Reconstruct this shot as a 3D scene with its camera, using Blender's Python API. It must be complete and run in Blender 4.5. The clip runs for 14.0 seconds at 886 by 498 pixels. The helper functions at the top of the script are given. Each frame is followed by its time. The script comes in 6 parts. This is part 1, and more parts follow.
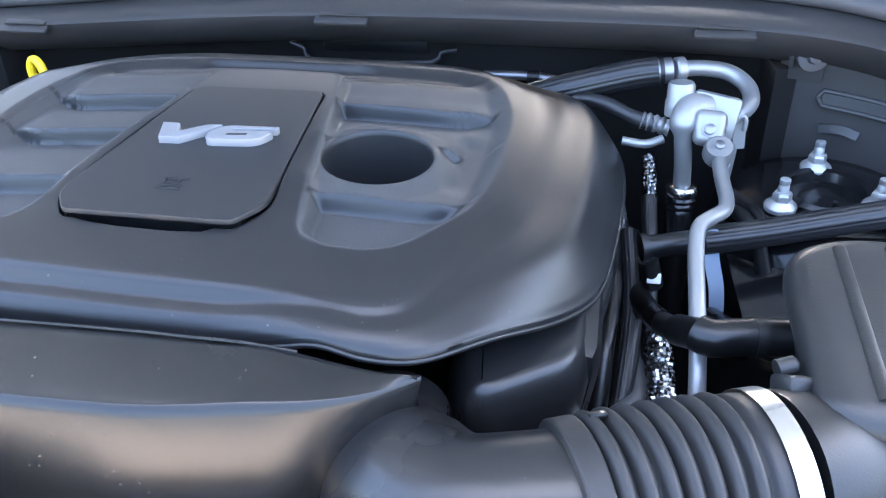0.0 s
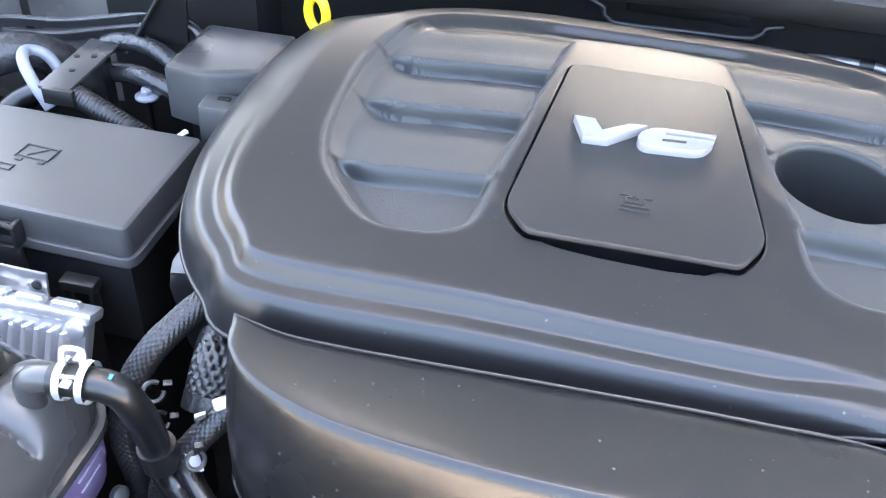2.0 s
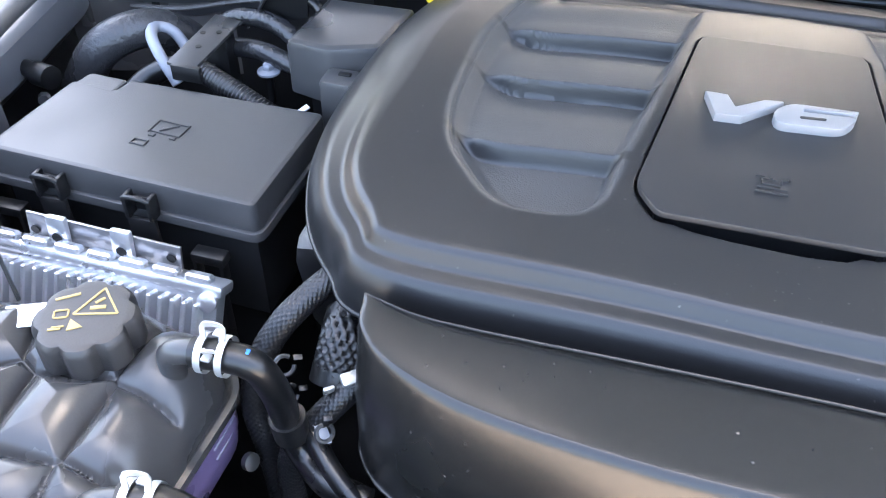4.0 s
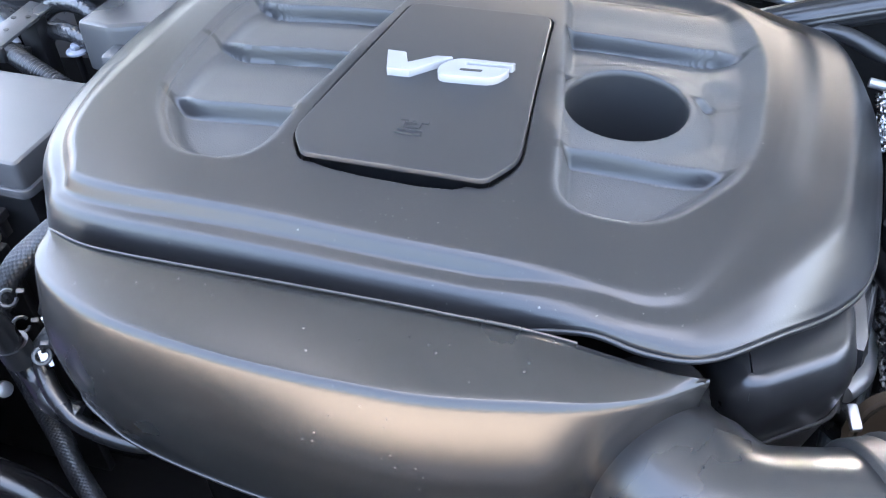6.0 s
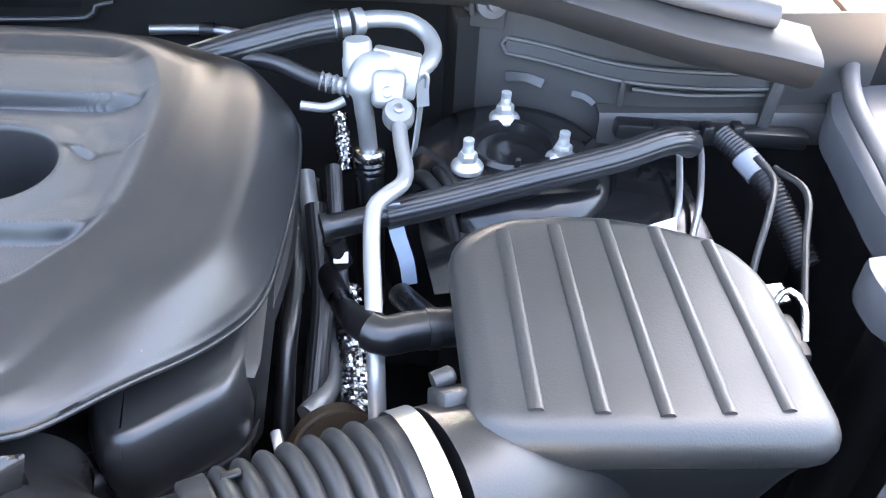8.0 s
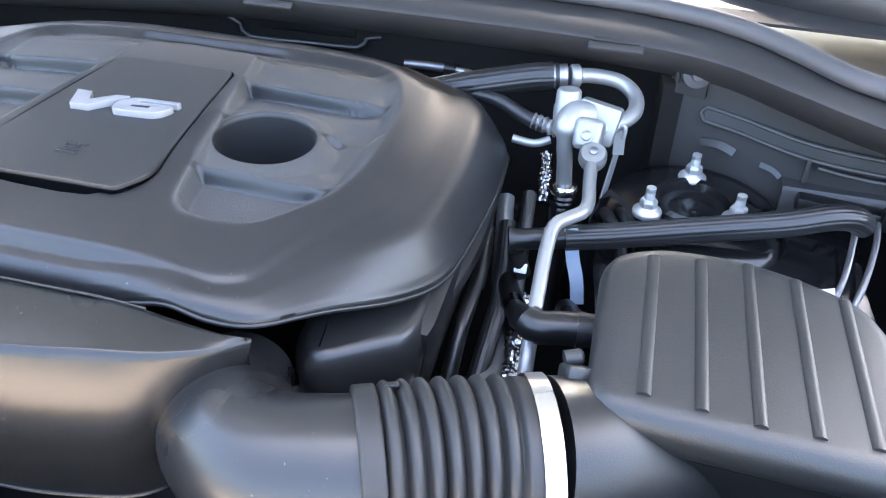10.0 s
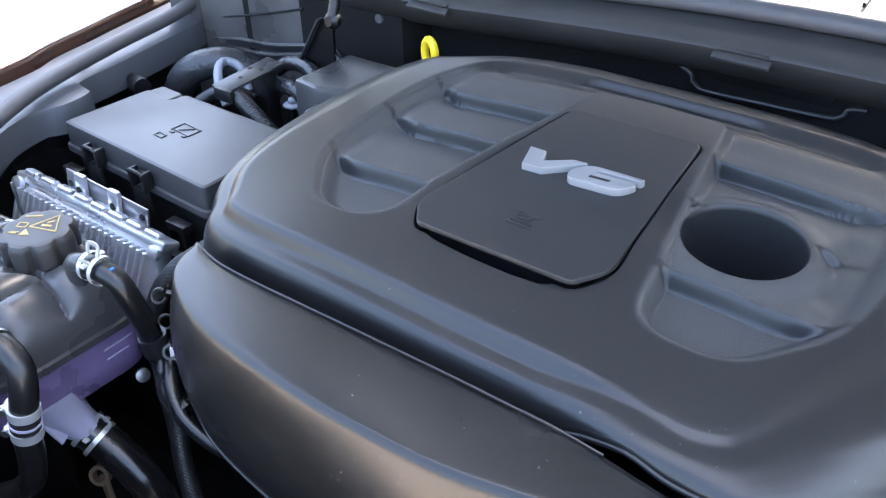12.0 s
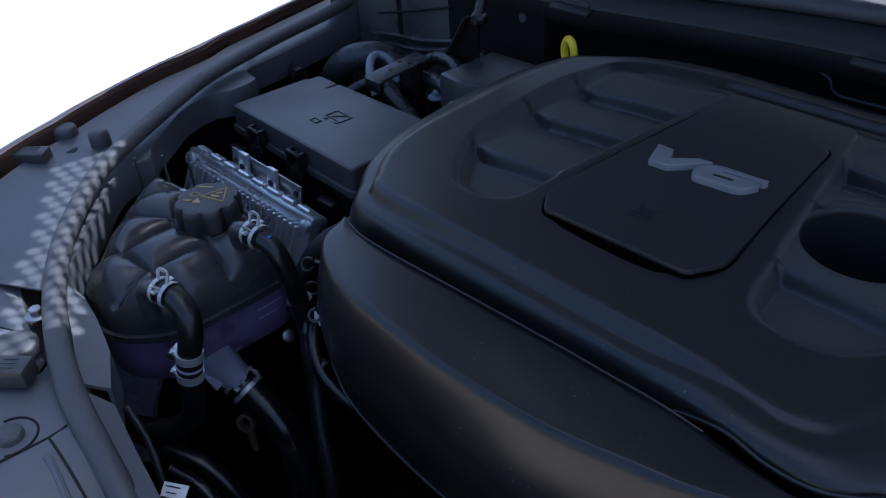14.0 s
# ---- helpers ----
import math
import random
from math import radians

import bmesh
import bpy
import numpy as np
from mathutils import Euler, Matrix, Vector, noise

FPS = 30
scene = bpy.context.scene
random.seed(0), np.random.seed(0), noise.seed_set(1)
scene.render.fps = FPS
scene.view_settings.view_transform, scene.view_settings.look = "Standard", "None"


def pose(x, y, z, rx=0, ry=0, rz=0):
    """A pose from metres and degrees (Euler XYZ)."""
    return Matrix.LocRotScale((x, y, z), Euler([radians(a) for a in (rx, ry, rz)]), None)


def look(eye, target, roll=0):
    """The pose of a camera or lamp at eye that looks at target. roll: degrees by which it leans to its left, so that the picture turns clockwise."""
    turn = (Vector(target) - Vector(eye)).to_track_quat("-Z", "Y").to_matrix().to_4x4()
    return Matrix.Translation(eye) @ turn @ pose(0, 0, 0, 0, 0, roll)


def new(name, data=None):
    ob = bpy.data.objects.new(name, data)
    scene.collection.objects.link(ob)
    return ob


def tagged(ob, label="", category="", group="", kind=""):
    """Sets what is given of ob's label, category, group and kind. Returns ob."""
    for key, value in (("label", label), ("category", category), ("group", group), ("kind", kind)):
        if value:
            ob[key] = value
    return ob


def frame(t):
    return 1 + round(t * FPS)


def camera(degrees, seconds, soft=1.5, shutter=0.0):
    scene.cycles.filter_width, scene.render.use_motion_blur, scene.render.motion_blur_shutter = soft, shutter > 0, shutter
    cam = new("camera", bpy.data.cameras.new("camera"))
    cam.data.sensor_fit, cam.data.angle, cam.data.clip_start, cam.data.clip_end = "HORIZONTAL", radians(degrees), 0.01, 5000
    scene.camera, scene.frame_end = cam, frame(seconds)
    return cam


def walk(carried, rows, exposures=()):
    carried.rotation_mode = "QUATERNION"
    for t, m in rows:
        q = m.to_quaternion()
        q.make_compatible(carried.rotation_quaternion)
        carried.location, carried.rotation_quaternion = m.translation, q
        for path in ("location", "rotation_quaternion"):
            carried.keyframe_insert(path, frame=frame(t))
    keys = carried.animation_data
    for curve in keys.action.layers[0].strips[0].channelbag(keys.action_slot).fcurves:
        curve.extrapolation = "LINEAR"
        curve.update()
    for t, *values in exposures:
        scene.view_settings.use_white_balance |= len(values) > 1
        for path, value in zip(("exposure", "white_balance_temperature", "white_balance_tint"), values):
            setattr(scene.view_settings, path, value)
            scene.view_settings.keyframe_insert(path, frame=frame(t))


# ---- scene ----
cam = camera(53.8, 14.0, 1.15)
METRES, EYE, TILT, LEAN, TURN = 1.4, 1.33, -33.0, 1.5, 10.5
ROWS = [
    (0.0, 0.0, 0.0, 0.0, 0.0, 0.0, -0.0),
    (0.5, -0.013, 0.0213, 0.0071, 0.38, -2.17, -1.06),
    (1.0, -0.0693, 0.0396, 0.0195, -0.92, -2.71, -1.43),
    (1.5, -0.1753, 0.0616, 0.0381, -1.38, -3.6, -2.21),
    (2.0, -0.2604, 0.0754, 0.0534, -2.4, -6.36, -4.82),
    (4.3, -0.2764, 0.0768, 0.0611, 5.3, -9.57, -5.04),
    (4.5, -0.2492, 0.0703, 0.0591, 6.4, -9.79, -5.59),
    (5.0, -0.1844, 0.0461, 0.0519, 8.47, -10.29, -6.76),
    (5.5, -0.1311, 0.0327, 0.0492, 9.83, -10.25, -5.16),
    (6.0, -0.0943, 0.0301, 0.0503, 5.08, -9.53, -3.09),
    (6.5, -0.064, 0.0292, 0.0501, -1.86, -8.43, -0.36),
    (7.0, -0.0278, 0.0298, 0.0508, -6.8, -8.3, 2.3),
    (7.5, 0.0221, 0.0386, 0.0501, -12.15, -8.11, 4.62),
    (7.7, 0.0466, 0.0450, 0.0475, -14.88, -7.82, 4.73),
    (9.8, 0.0976, -0.0435, 0.0208, -1.88, -2.40, -3.51),
    (10.0, 0.0841, -0.0532, 0.0148, 0.36, -2.29, -4.78),
    (10.5, 0.0439, -0.0444, 0.0146, 6.09, -2.58, -6.94),
    (11.0, 0.0167, -0.0195, 0.0301, 11.91, -3.49, -9.2),
    (11.5, -0.0066, 0.0066, 0.0438, 17.22, -4.46, -11.76),
    (12.0, -0.021, 0.0243, 0.056, 21.7, -5.62, -13.79),
    (12.5, -0.029, 0.0356, 0.0592, 26.95, -6.95, -15.16),
    (13.0, -0.0192, 0.0339, 0.0608, 30.88, -8.15, -15.43),
    (13.5, -0.0035, 0.0163, 0.0532, 32.15, -8.52, -15.91),
    (14.0, 0.0001, -0.0107, 0.0532, 31.06, -8.25, -16.25),
]
walk(cam, [(t, pose(0.30, -0.61, EYE, TILT, LEAN, TURN) @ pose(METRES * x, METRES * y, METRES * z, 90 + pitch, roll, yaw)) for t, x, y, z, yaw, pitch, roll in ROWS],
     exposures=[(0.0, 3.95, 5900, 10), (0.5, 4.46, 6150, 10), (1.0, 4.5, 6400, 10), (2.0, 4.6, 6700, 10), (4.5, 4.07, 6550, 10), (5.0, 4.33, 6500, 10), (6.0, 4.66, 6480, 10), (7.0, 4.82, 6600, 10), (7.5, 4.84, 6760, 10),
                (10.0, 4.23, 6480, 10), (11.0, 4.38, 6400, 10), (11.5, 4.14, 6300, 10), (12.0, 3.60, 6200, 10), (12.5, 2.78, 5930, 10), (13.0, 2.00, 5580, 10), (14.0, 0.85, 5150, 10)])

# ---- light ----
world = bpy.data.worlds.new("sky")
scene.world = world
world.use_nodes = True
wn = world.node_tree.nodes
sky = wn.new("ShaderNodeTexSky")
sky.sky_type = "NISHITA"
sky.sun_disc = False
sky.dust_density, sky.air_density = 6.0, 1.0
SUN_EL, SUN_AZ = 60.0, 12.0  # from behind the car, over its open hood
sky.sun_elevation = radians(SUN_EL)
sky.sun_rotation = radians(SUN_AZ)
wn["Background"].inputs[1].default_value = 0.15
world.node_tree.links.new(sky.outputs[0], wn["Background"].inputs[0])
sun = new("sun", bpy.data.lights.new("sun", "SUN"))
sun.data.energy, sun.data.angle, sun.data.color = 4.0, radians(0.4), (1.0, 0.95, 0.87)
el, az = radians(SUN_EL), radians(SUN_AZ)
sun.matrix_basis = look((math.sin(az) * math.cos(el) * 9, math.cos(az) * math.cos(el) * 9, math.sin(el) * 9), (0, 0, 0))


# ---- materials ----
def material(name, color, rough=0.5, metal=0.0, vary=0.15, grain=400.0, bump=0.1, stain=8.0, rough_vary=0.1, dust=0.0, coat=0.0, bump_dist=0.0006, spec=0.5):
    m = bpy.data.materials.new(name)
    m.use_nodes = True
    nt = m.node_tree
    n, l = nt.nodes, nt.links
    b = n["Principled BSDF"]
    tc = n.new("ShaderNodeTexCoord")
    big = n.new("ShaderNodeTexNoise")
    big.inputs["Scale"].default_value = stain
    big.inputs["Detail"].default_value = 6
    fine = n.new("ShaderNodeTexNoise")
    fine.inputs["Scale"].default_value = grain
    fine.inputs["Detail"].default_value = 3
    l.new(tc.outputs["Object"], big.inputs["Vector"])
    l.new(tc.outputs["Object"], fine.inputs["Vector"])
    ramp = n.new("ShaderNodeMapRange")
    ramp.inputs[1].default_value, ramp.inputs[2].default_value = 0.3, 0.7
    ramp.inputs[3].default_value, ramp.inputs[4].default_value = 1 - vary, 1 + vary
    l.new(big.outputs[0], ramp.inputs[0])
    mul = n.new("ShaderNodeMix")
    mul.data_type, mul.blend_type = "RGBA", "MULTIPLY"
    mul.inputs[0].default_value = 1.0
    mul.inputs[6].default_value = (*color, 1)
    l.new(ramp.outputs[0], mul.inputs[7])
    out = mul.outputs[2]
    if dust > 0:
        speck = n.new("ShaderNodeTexVoronoi")
        speck.inputs["Scale"].default_value = 130
        wobble = n.new("ShaderNodeTexNoise")
        wobble.inputs["Scale"].default_value = 700
        shifted = n.new("ShaderNodeVectorMath")
        shifted.operation = "MULTIPLY_ADD"
        shifted.inputs[1].default_value = (0.0022, 0.0022, 0.0022)
        l.new(tc.outputs["Object"], wobble.inputs["Vector"])
        l.new(wobble.outputs["Color"], shifted.inputs[0])
        l.new(tc.outputs["Object"], shifted.inputs[2])
        l.new(shifted.outputs[0], speck.inputs["Vector"])
        near = n.new("ShaderNodeMapRange")
        near.inputs[1].default_value, near.inputs[2].default_value = 0.05, 0.13
        near.inputs[3].default_value, near.inputs[4].default_value = 1.0, 0.0
        l.new(speck.outputs["Distance"], near.inputs[0])
        patch = n.new("ShaderNodeMapRange")
        patch.inputs[1].default_value, patch.inputs[2].default_value = 0.46, 0.58
        l.new(big.outputs[0], patch.inputs[0])
        both = n.new("ShaderNodeMath")
        both.operation = "MULTIPLY"
        l.new(near.outputs[0], both.inputs[0])
        l.new(patch.outputs[0], both.inputs[1])
        amount = n.new("ShaderNodeMath")
        amount.operation = "MULTIPLY"
        amount.inputs[1].default_value = dust
        pale = n.new("ShaderNodeMath")
        pale.operation = "POWER"
        pale.inputs[1].default_value = 3.0
        l.new(speck.outputs["Color"], pale.inputs[0])
        uneven = n.new("ShaderNodeMath")
        uneven.operation = "MULTIPLY"
        l.new(pale.outputs[0], uneven.inputs[0])
        l.new(both.outputs[0], uneven.inputs[1])
        l.new(uneven.outputs[0], amount.inputs[0])
        mix = n.new("ShaderNodeMix")
        mix.data_type = "RGBA"
        mix.inputs[7].default_value = (0.42, 0.39, 0.35, 1)
        l.new(amount.outputs[0], mix.inputs[0])
        l.new(out, mix.inputs[6])
        out = mix.outputs[2]
    l.new(out, b.inputs["Base Color"])
    rr = n.new("ShaderNodeMapRange")
    rr.inputs[1].default_value, rr.inputs[2].default_value = 0.3, 0.7
    rr.inputs[3].default_value, rr.inputs[4].default_value = max(0.02, rough - rough_vary), min(1, rough + rough_vary)
    l.new(big.outputs[0], rr.inputs[0])
    l.new(rr.outputs[0], b.inputs["Roughness"])
    b.inputs["Metallic"].default_value = metal
    b.inputs["Coat Weight"].default_value = coat
    b.inputs["Specular IOR Level"].default_value = spec
    if bump > 0:
        bp = n.new("ShaderNodeBump")
        bp.inputs["Strength"].default_value = bump
        bp.inputs["Distance"].default_value = bump_dist
        l.new(fine.outputs[0], bp.inputs["Height"])
        l.new(bp.outputs[0], b.inputs["Normal"])
    return m


M_COVER = material("satin_cover_plastic", (0.0105, 0.0107, 0.0116), 0.335, vary=0.12, grain=900, bump=0.12, rough_vary=0.006, dust=0.35)
M_WEST = material("glossy_panel", (0.075, 0.069, 0.066), 0.30, vary=0.3, grain=200, bump=0.12, stain=14)
M_SUPPORT = material("front_panel_plastic", (0.095, 0.098, 0.108), 0.45, vary=0.08, grain=900, bump=0.08)
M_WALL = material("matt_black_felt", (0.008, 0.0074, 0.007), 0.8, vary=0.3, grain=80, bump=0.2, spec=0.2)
M_LID = material("lid_plastic", (0.0140, 0.0143, 0.0153), 0.42, grain=1200, bump=0.12, rough_vary=0.03)
M_DUCT = material("duct_plastic", (0.0085, 0.0084, 0.0082), 0.27, grain=1000, bump=0.1, rough_vary=0.006, dust=0.45)
M_ELBOW = material("elbow_plastic", (0.0135, 0.0135, 0.0138), 0.29, grain=900, bump=0.12, rough_vary=0.02, dust=0.5)
M_BLACK = material("black_plastic", (0.007, 0.007, 0.0075), 0.4, grain=700, bump=0.2)
M_BOX = material("box_plastic", (0.036, 0.0358, 0.0368), 0.36, grain=700, bump=0.2)
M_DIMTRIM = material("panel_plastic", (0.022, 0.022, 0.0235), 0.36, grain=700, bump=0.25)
M_CAST = material("cast_aluminium", (0.64, 0.65, 0.67), 0.30, metal=0.8, vary=0.15, grain=350, bump=0.2)
M_FILTER = material("filter_box_plastic", (0.0145, 0.0145, 0.0145), 0.4, grain=600, bump=0.3)
M_RUBBER = material("rubber_hose", (0.005, 0.005, 0.0054), 0.3, grain=300, bump=0.2)
M_BELLOWS = material("bellows_rubber", (0.010, 0.010, 0.0104), 0.52, grain=500, bump=0.2)
M_SEAL = material("seal_rubber", (0.056, 0.056, 0.060), 0.55, grain=500, bump=0.3)
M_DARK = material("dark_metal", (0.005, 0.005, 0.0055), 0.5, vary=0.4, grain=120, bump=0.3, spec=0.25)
M_GREY = material("cowl_plastic", (0.027, 0.0255, 0.025), 0.52, grain=500, bump=0.2)
M_PAINT = material("dark_grey_paint", (0.080, 0.082, 0.090), 0.42, metal=0.15, vary=0.06, grain=1500, bump=0.04, coat=0.15)
M_ALU = material("aluminium", (0.30, 0.30, 0.298), 0.38, metal=0.6, vary=0.15, grain=300, bump=0.15)
M_STEEL = material("bright_steel", (0.62, 0.61, 0.59), 0.26, metal=1.0, vary=0.1, grain=500, bump=0.08)
M_ZINC = material("zinc_clip", (0.32, 0.32, 0.33), 0.35, metal=0.9, vary=0.15, grain=500, bump=0.1)
M_SILVER = material("silver_badge", (0.25, 0.25, 0.255), 0.4, metal=0.3, vary=0.03, grain=900, bump=0.03)
M_YELLOW = material("yellow_handle", (0.85, 0.62, 0.02), 0.4, vary=0.05, grain=300, bump=0.05)
M_PURPLE = material("purple_coolant_tank", (0.13, 0.095, 0.185), 0.3, vary=0.3, grain=200, bump=0.05, stain=20)
M_CLEAR = material("milky_plastic", (0.29, 0.28, 0.36), 0.32, vary=0.15, grain=200, bump=0.05)
M_LABELGREY = material("faded_label", (0.20, 0.21, 0.24), 0.5, vary=0.2, grain=300, bump=0.05)
M_WHITE = material("white_label", (0.75, 0.76, 0.78), 0.5, vary=0.04, grain=300, bump=0.05)
M_INK = material("label_print", (0.36, 0.26, 0.09), 0.5, vary=0.05, grain=300, bump=0.0)
M_GROUND = material("pale_concrete", (0.43, 0.355, 0.285), 0.85, vary=0.12, grain=60, bump=0.4, stain=1.5)
M_BRAID = material("braided_sleeve", (0.013, 0.013, 0.014), 0.36, grain=250, bump=0.3)
M_FOIL = material("foil_sleeve", (0.42, 0.42, 0.42), 0.22, metal=1.0, vary=0.4, grain=160, bump=0.6, bump_dist=0.001)
M_TAPE = material("blue_grey_tag", (0.30, 0.37, 0.47), 0.45, vary=0.1, grain=200, bump=0.1)
M_DARKSTEEL = material("dull_steel", (0.30, 0.30, 0.31), 0.4, metal=0.9, vary=0.25, grain=400, bump=0.2)
M_ZINCW = material("pale_zinc", (0.46, 0.465, 0.46), 0.42, metal=0.7, vary=0.12, grain=400, bump=0.12)
M_GLASS = material("tinted_glass", (0.02, 0.022, 0.025), 0.05, vary=0.05, grain=100, bump=0.0)
M_GLOSS = material("gloss_black_paint", (0.006, 0.006, 0.0066), 0.16, vary=0.2, grain=300, bump=0.08, spec=0.35)
M_SKIN = material("brown_body_paint", (0.085, 0.040, 0.024), 0.15, metal=0.3, vary=0.05, grain=1500, bump=0.02, coat=1.0)
M_TANK = material("tank_black_plastic", (0.036, 0.0356, 0.0362), 0.24, vary=0.2, grain=300, bump=0.1)
M_CAP = material("cap_plastic", (0.026, 0.024, 0.023), 0.45, grain=500, bump=0.3)
M_BLUE = material("blue_paint_dot", (0.03, 0.18, 0.55), 0.4, vary=0.02)
M_FOILD = material("black_tape_wrap", (0.022, 0.022, 0.024), 0.3, vary=0.3, grain=140, bump=0.9, bump_dist=0.002)
M_HOOD = material("hood_underside", (0.155, 0.205, 0.265), 0.5, metal=0.2, vary=0.1, grain=300, bump=0.1)
M_PANEL = material("lavender_grey_paint", (0.42, 0.43, 0.50), 0.4, vary=0.08, grain=600, bump=0.05)
M_BRONZE = material("dull_bronze", (0.30, 0.22, 0.15), 0.42, metal=0.7, vary=0.3, grain=200, bump=0.2)
M_RUST = material("rusty_pulley", (0.035, 0.024, 0.015), 0.5, metal=0.6, vary=0.4, grain=200, bump=0.3)


def add_grain(m, color, rough):
    """Leather-grained zones, marked on the mesh by the attribute grain."""
    n, l = m.node_tree.nodes, m.node_tree.links
    b = n["Principled BSDF"]
    at = n.new("ShaderNodeAttribute")
    at.attribute_name = "grain"
    was = b.inputs["Base Color"].links[0].from_socket
    mix = n.new("ShaderNodeMix")
    mix.data_type = "RGBA"
    mix.inputs[7].default_value = (*color, 1)
    l.new(at.outputs["Fac"], mix.inputs[0])
    l.new(was, mix.inputs[6])
    l.new(mix.outputs[2], b.inputs["Base Color"])
    was = b.inputs["Roughness"].links[0].from_socket
    mr = n.new("ShaderNodeMix")
    mr.inputs[3].default_value = rough
    l.new(at.outputs["Fac"], mr.inputs[0])
    l.new(was, mr.inputs[2])
    l.new(mr.outputs[0], b.inputs["Roughness"])
    tc = n.new("ShaderNodeTexCoord")
    cells = n.new("ShaderNodeTexVoronoi")
    cells.feature = "SMOOTH_F1"
    cells.inputs["Scale"].default_value = 950
    l.new(tc.outputs["Object"], cells.inputs["Vector"])
    bump = n.new("ShaderNodeBump")
    bump.inputs["Distance"].default_value = 0.0012
    k = n.new("ShaderNodeMath")
    k.operation = "MULTIPLY"
    k.inputs[1].default_value = 0.26
    l.new(at.outputs["Fac"], k.inputs[0])
    l.new(k.outputs[0], bump.inputs["Strength"])
    l.new(cells.outputs["Distance"], bump.inputs["Height"])
    l.new(b.inputs["Normal"].links[0].from_socket, bump.inputs["Normal"])
    l.new(bump.outputs[0], b.inputs["Normal"])


add_grain(M_COVER, (0.050, 0.0485, 0.047), 0.60)


# ---- mesh helpers ----
def thing(name, loc, label, category, group="", kind=""):
    e = new(name)
    e.empty_display_size = 0.02
    e.matrix_basis = Matrix.Translation(loc)
    return tagged(e, label, category, group, kind)


def to_mesh(name, bm, mat, smooth=35):
    bmesh.ops.recalc_face_normals(bm, faces=bm.faces[:])
    me = bpy.data.meshes.new(name)
    bm.to_mesh(me)
    bm.free()
    me.materials.append(mat)
    me.shade_smooth()
    if smooth < 180:
        me.set_sharp_from_angle(angle=radians(smooth))
    return me


def part(name, bm, mat, parent=None, label="", smooth=35):
    """One mesh object, given in world metres, under a thing or a part."""
    ob = new(name, to_mesh(name, bm, mat, smooth))
    if parent:
        ob.parent = parent
        if parent.data is None:
            ob.matrix_parent_inverse = Matrix.Translation(-parent.location)
    return tagged(ob, label)


def smooth_path(pts, step=0.006, closed=False):
    """Catmull-Rom through points, evenly stepped."""
    P = [np.array(p, float) for p in pts]
    n = len(P)
    out = []
    for i in range(n if closed else n - 1):
        p1, p2 = P[i], P[(i + 1) % n]
        p0 = P[i - 1] if (closed or i) else 2 * p1 - p2
        p3 = P[(i + 2) % n] if (closed or i + 2 < n) else 2 * p2 - p1
        k = max(2, int(np.linalg.norm(p2 - p1) / step))
        for j in range(k):
            t = j / k
            out.append(0.5 * (2 * p1 + (p2 - p0) * t + (2 * p0 - 5 * p1 + 4 * p2 - p3) * t * t + (3 * p1 - p0 - 3 * p2 + p3) * t ** 3))
    if not closed:
        out.append(P[-1])
    return out


def resample(pts, n, step=0.004):
    """n points evenly along a smooth path."""
    P = np.array(smooth_path(pts, step))
    run = np.concatenate([[0], np.cumsum(np.linalg.norm(np.diff(P, axis=0), axis=1))])
    return np.stack([np.interp(np.linspace(0, run[-1], n), run, P[:, c]) for c in range(P.shape[1])], 1)


def sweep(pts, radius, n=16, step=0.006, bm=None, caps=True, flat=1.0, raw=False):
    """A round tube along a path; radius is a number or a function of the run in metres and the whole length."""
    bm = bm or bmesh.new()
    path = [Vector(p) for p in (pts if raw else smooth_path(pts, step))]
    run = [0.0]
    for a, b in zip(path, path[1:]):
        run.append(run[-1] + (b - a).length)
    t0 = (path[1] - path[0]).normalized()
    side = t0.cross(Vector((0, 0, 1)))
    if side.length < 0.1:
        side = t0.cross(Vector((0, 1, 0)))
    side.normalize()
    rings = []
    for i, p in enumerate(path):
        t = (path[min(i + 1, len(path) - 1)] - path[max(i - 1, 0)]).normalized()
        side = (side - t * side.dot(t)).normalized()
        up = side.cross(t)
        r = radius(run[i], run[-1]) if callable(radius) else radius
        rings.append([bm.verts.new(p + (side * math.cos(a) + up * math.sin(a) * flat) * r) for a in (2 * math.pi * k / n for k in range(n))])
    for A, B in zip(rings, rings[1:]):
        for k in range(n):
            bm.faces.new((A[k], A[(k + 1) % n], B[(k + 1) % n], B[k]))
    if caps:
        bm.faces.new(rings[0][::-1])
        bm.faces.new(rings[-1])
    return bm


def woven(pts, r, strands=14, bm=None):
    """A braided sleeve: a tube whose skin rises in crossing strands."""
    path = [Vector(p) for p in smooth_path(pts, 0.0012)]
    n = 4 * strands
    bm = bm or bmesh.new()
    side = (path[1] - path[0]).cross(Vector((0.2, 0.1, 1))).normalized()
    rings, run = [], 0.0
    turns = 0.9 * strands / (2 * math.pi * r) * 2 * math.pi / strands
    for i, p in enumerate(path):
        t = (path[min(i + 1, len(path) - 1)] - path[max(i - 1, 0)]).normalized()
        side = (side - t * side.dot(t)).normalized()
        up = side.cross(t)
        run += (p - path[i - 1]).length if i else 0.0
        ring = []
        for k in range(n):
            a = 2 * math.pi * k / n
            w = max(math.cos(strands * (a + run * turns)), math.cos(strands * (a - run * turns)))
            ring.append(bm.verts.new(p + (side * math.cos(a) + up * math.sin(a)) * r * (1 + 0.12 * w)))
        rings.append(ring)
    for A, B in zip(rings, rings[1:]):
        for k in range(n):
            bm.faces.new((A[k], A[(k + 1) % n], B[(k + 1) % n], B[k]))
    bm.faces.new(rings[0][::-1])
    bm.faces.new(rings[-1])
    return bm


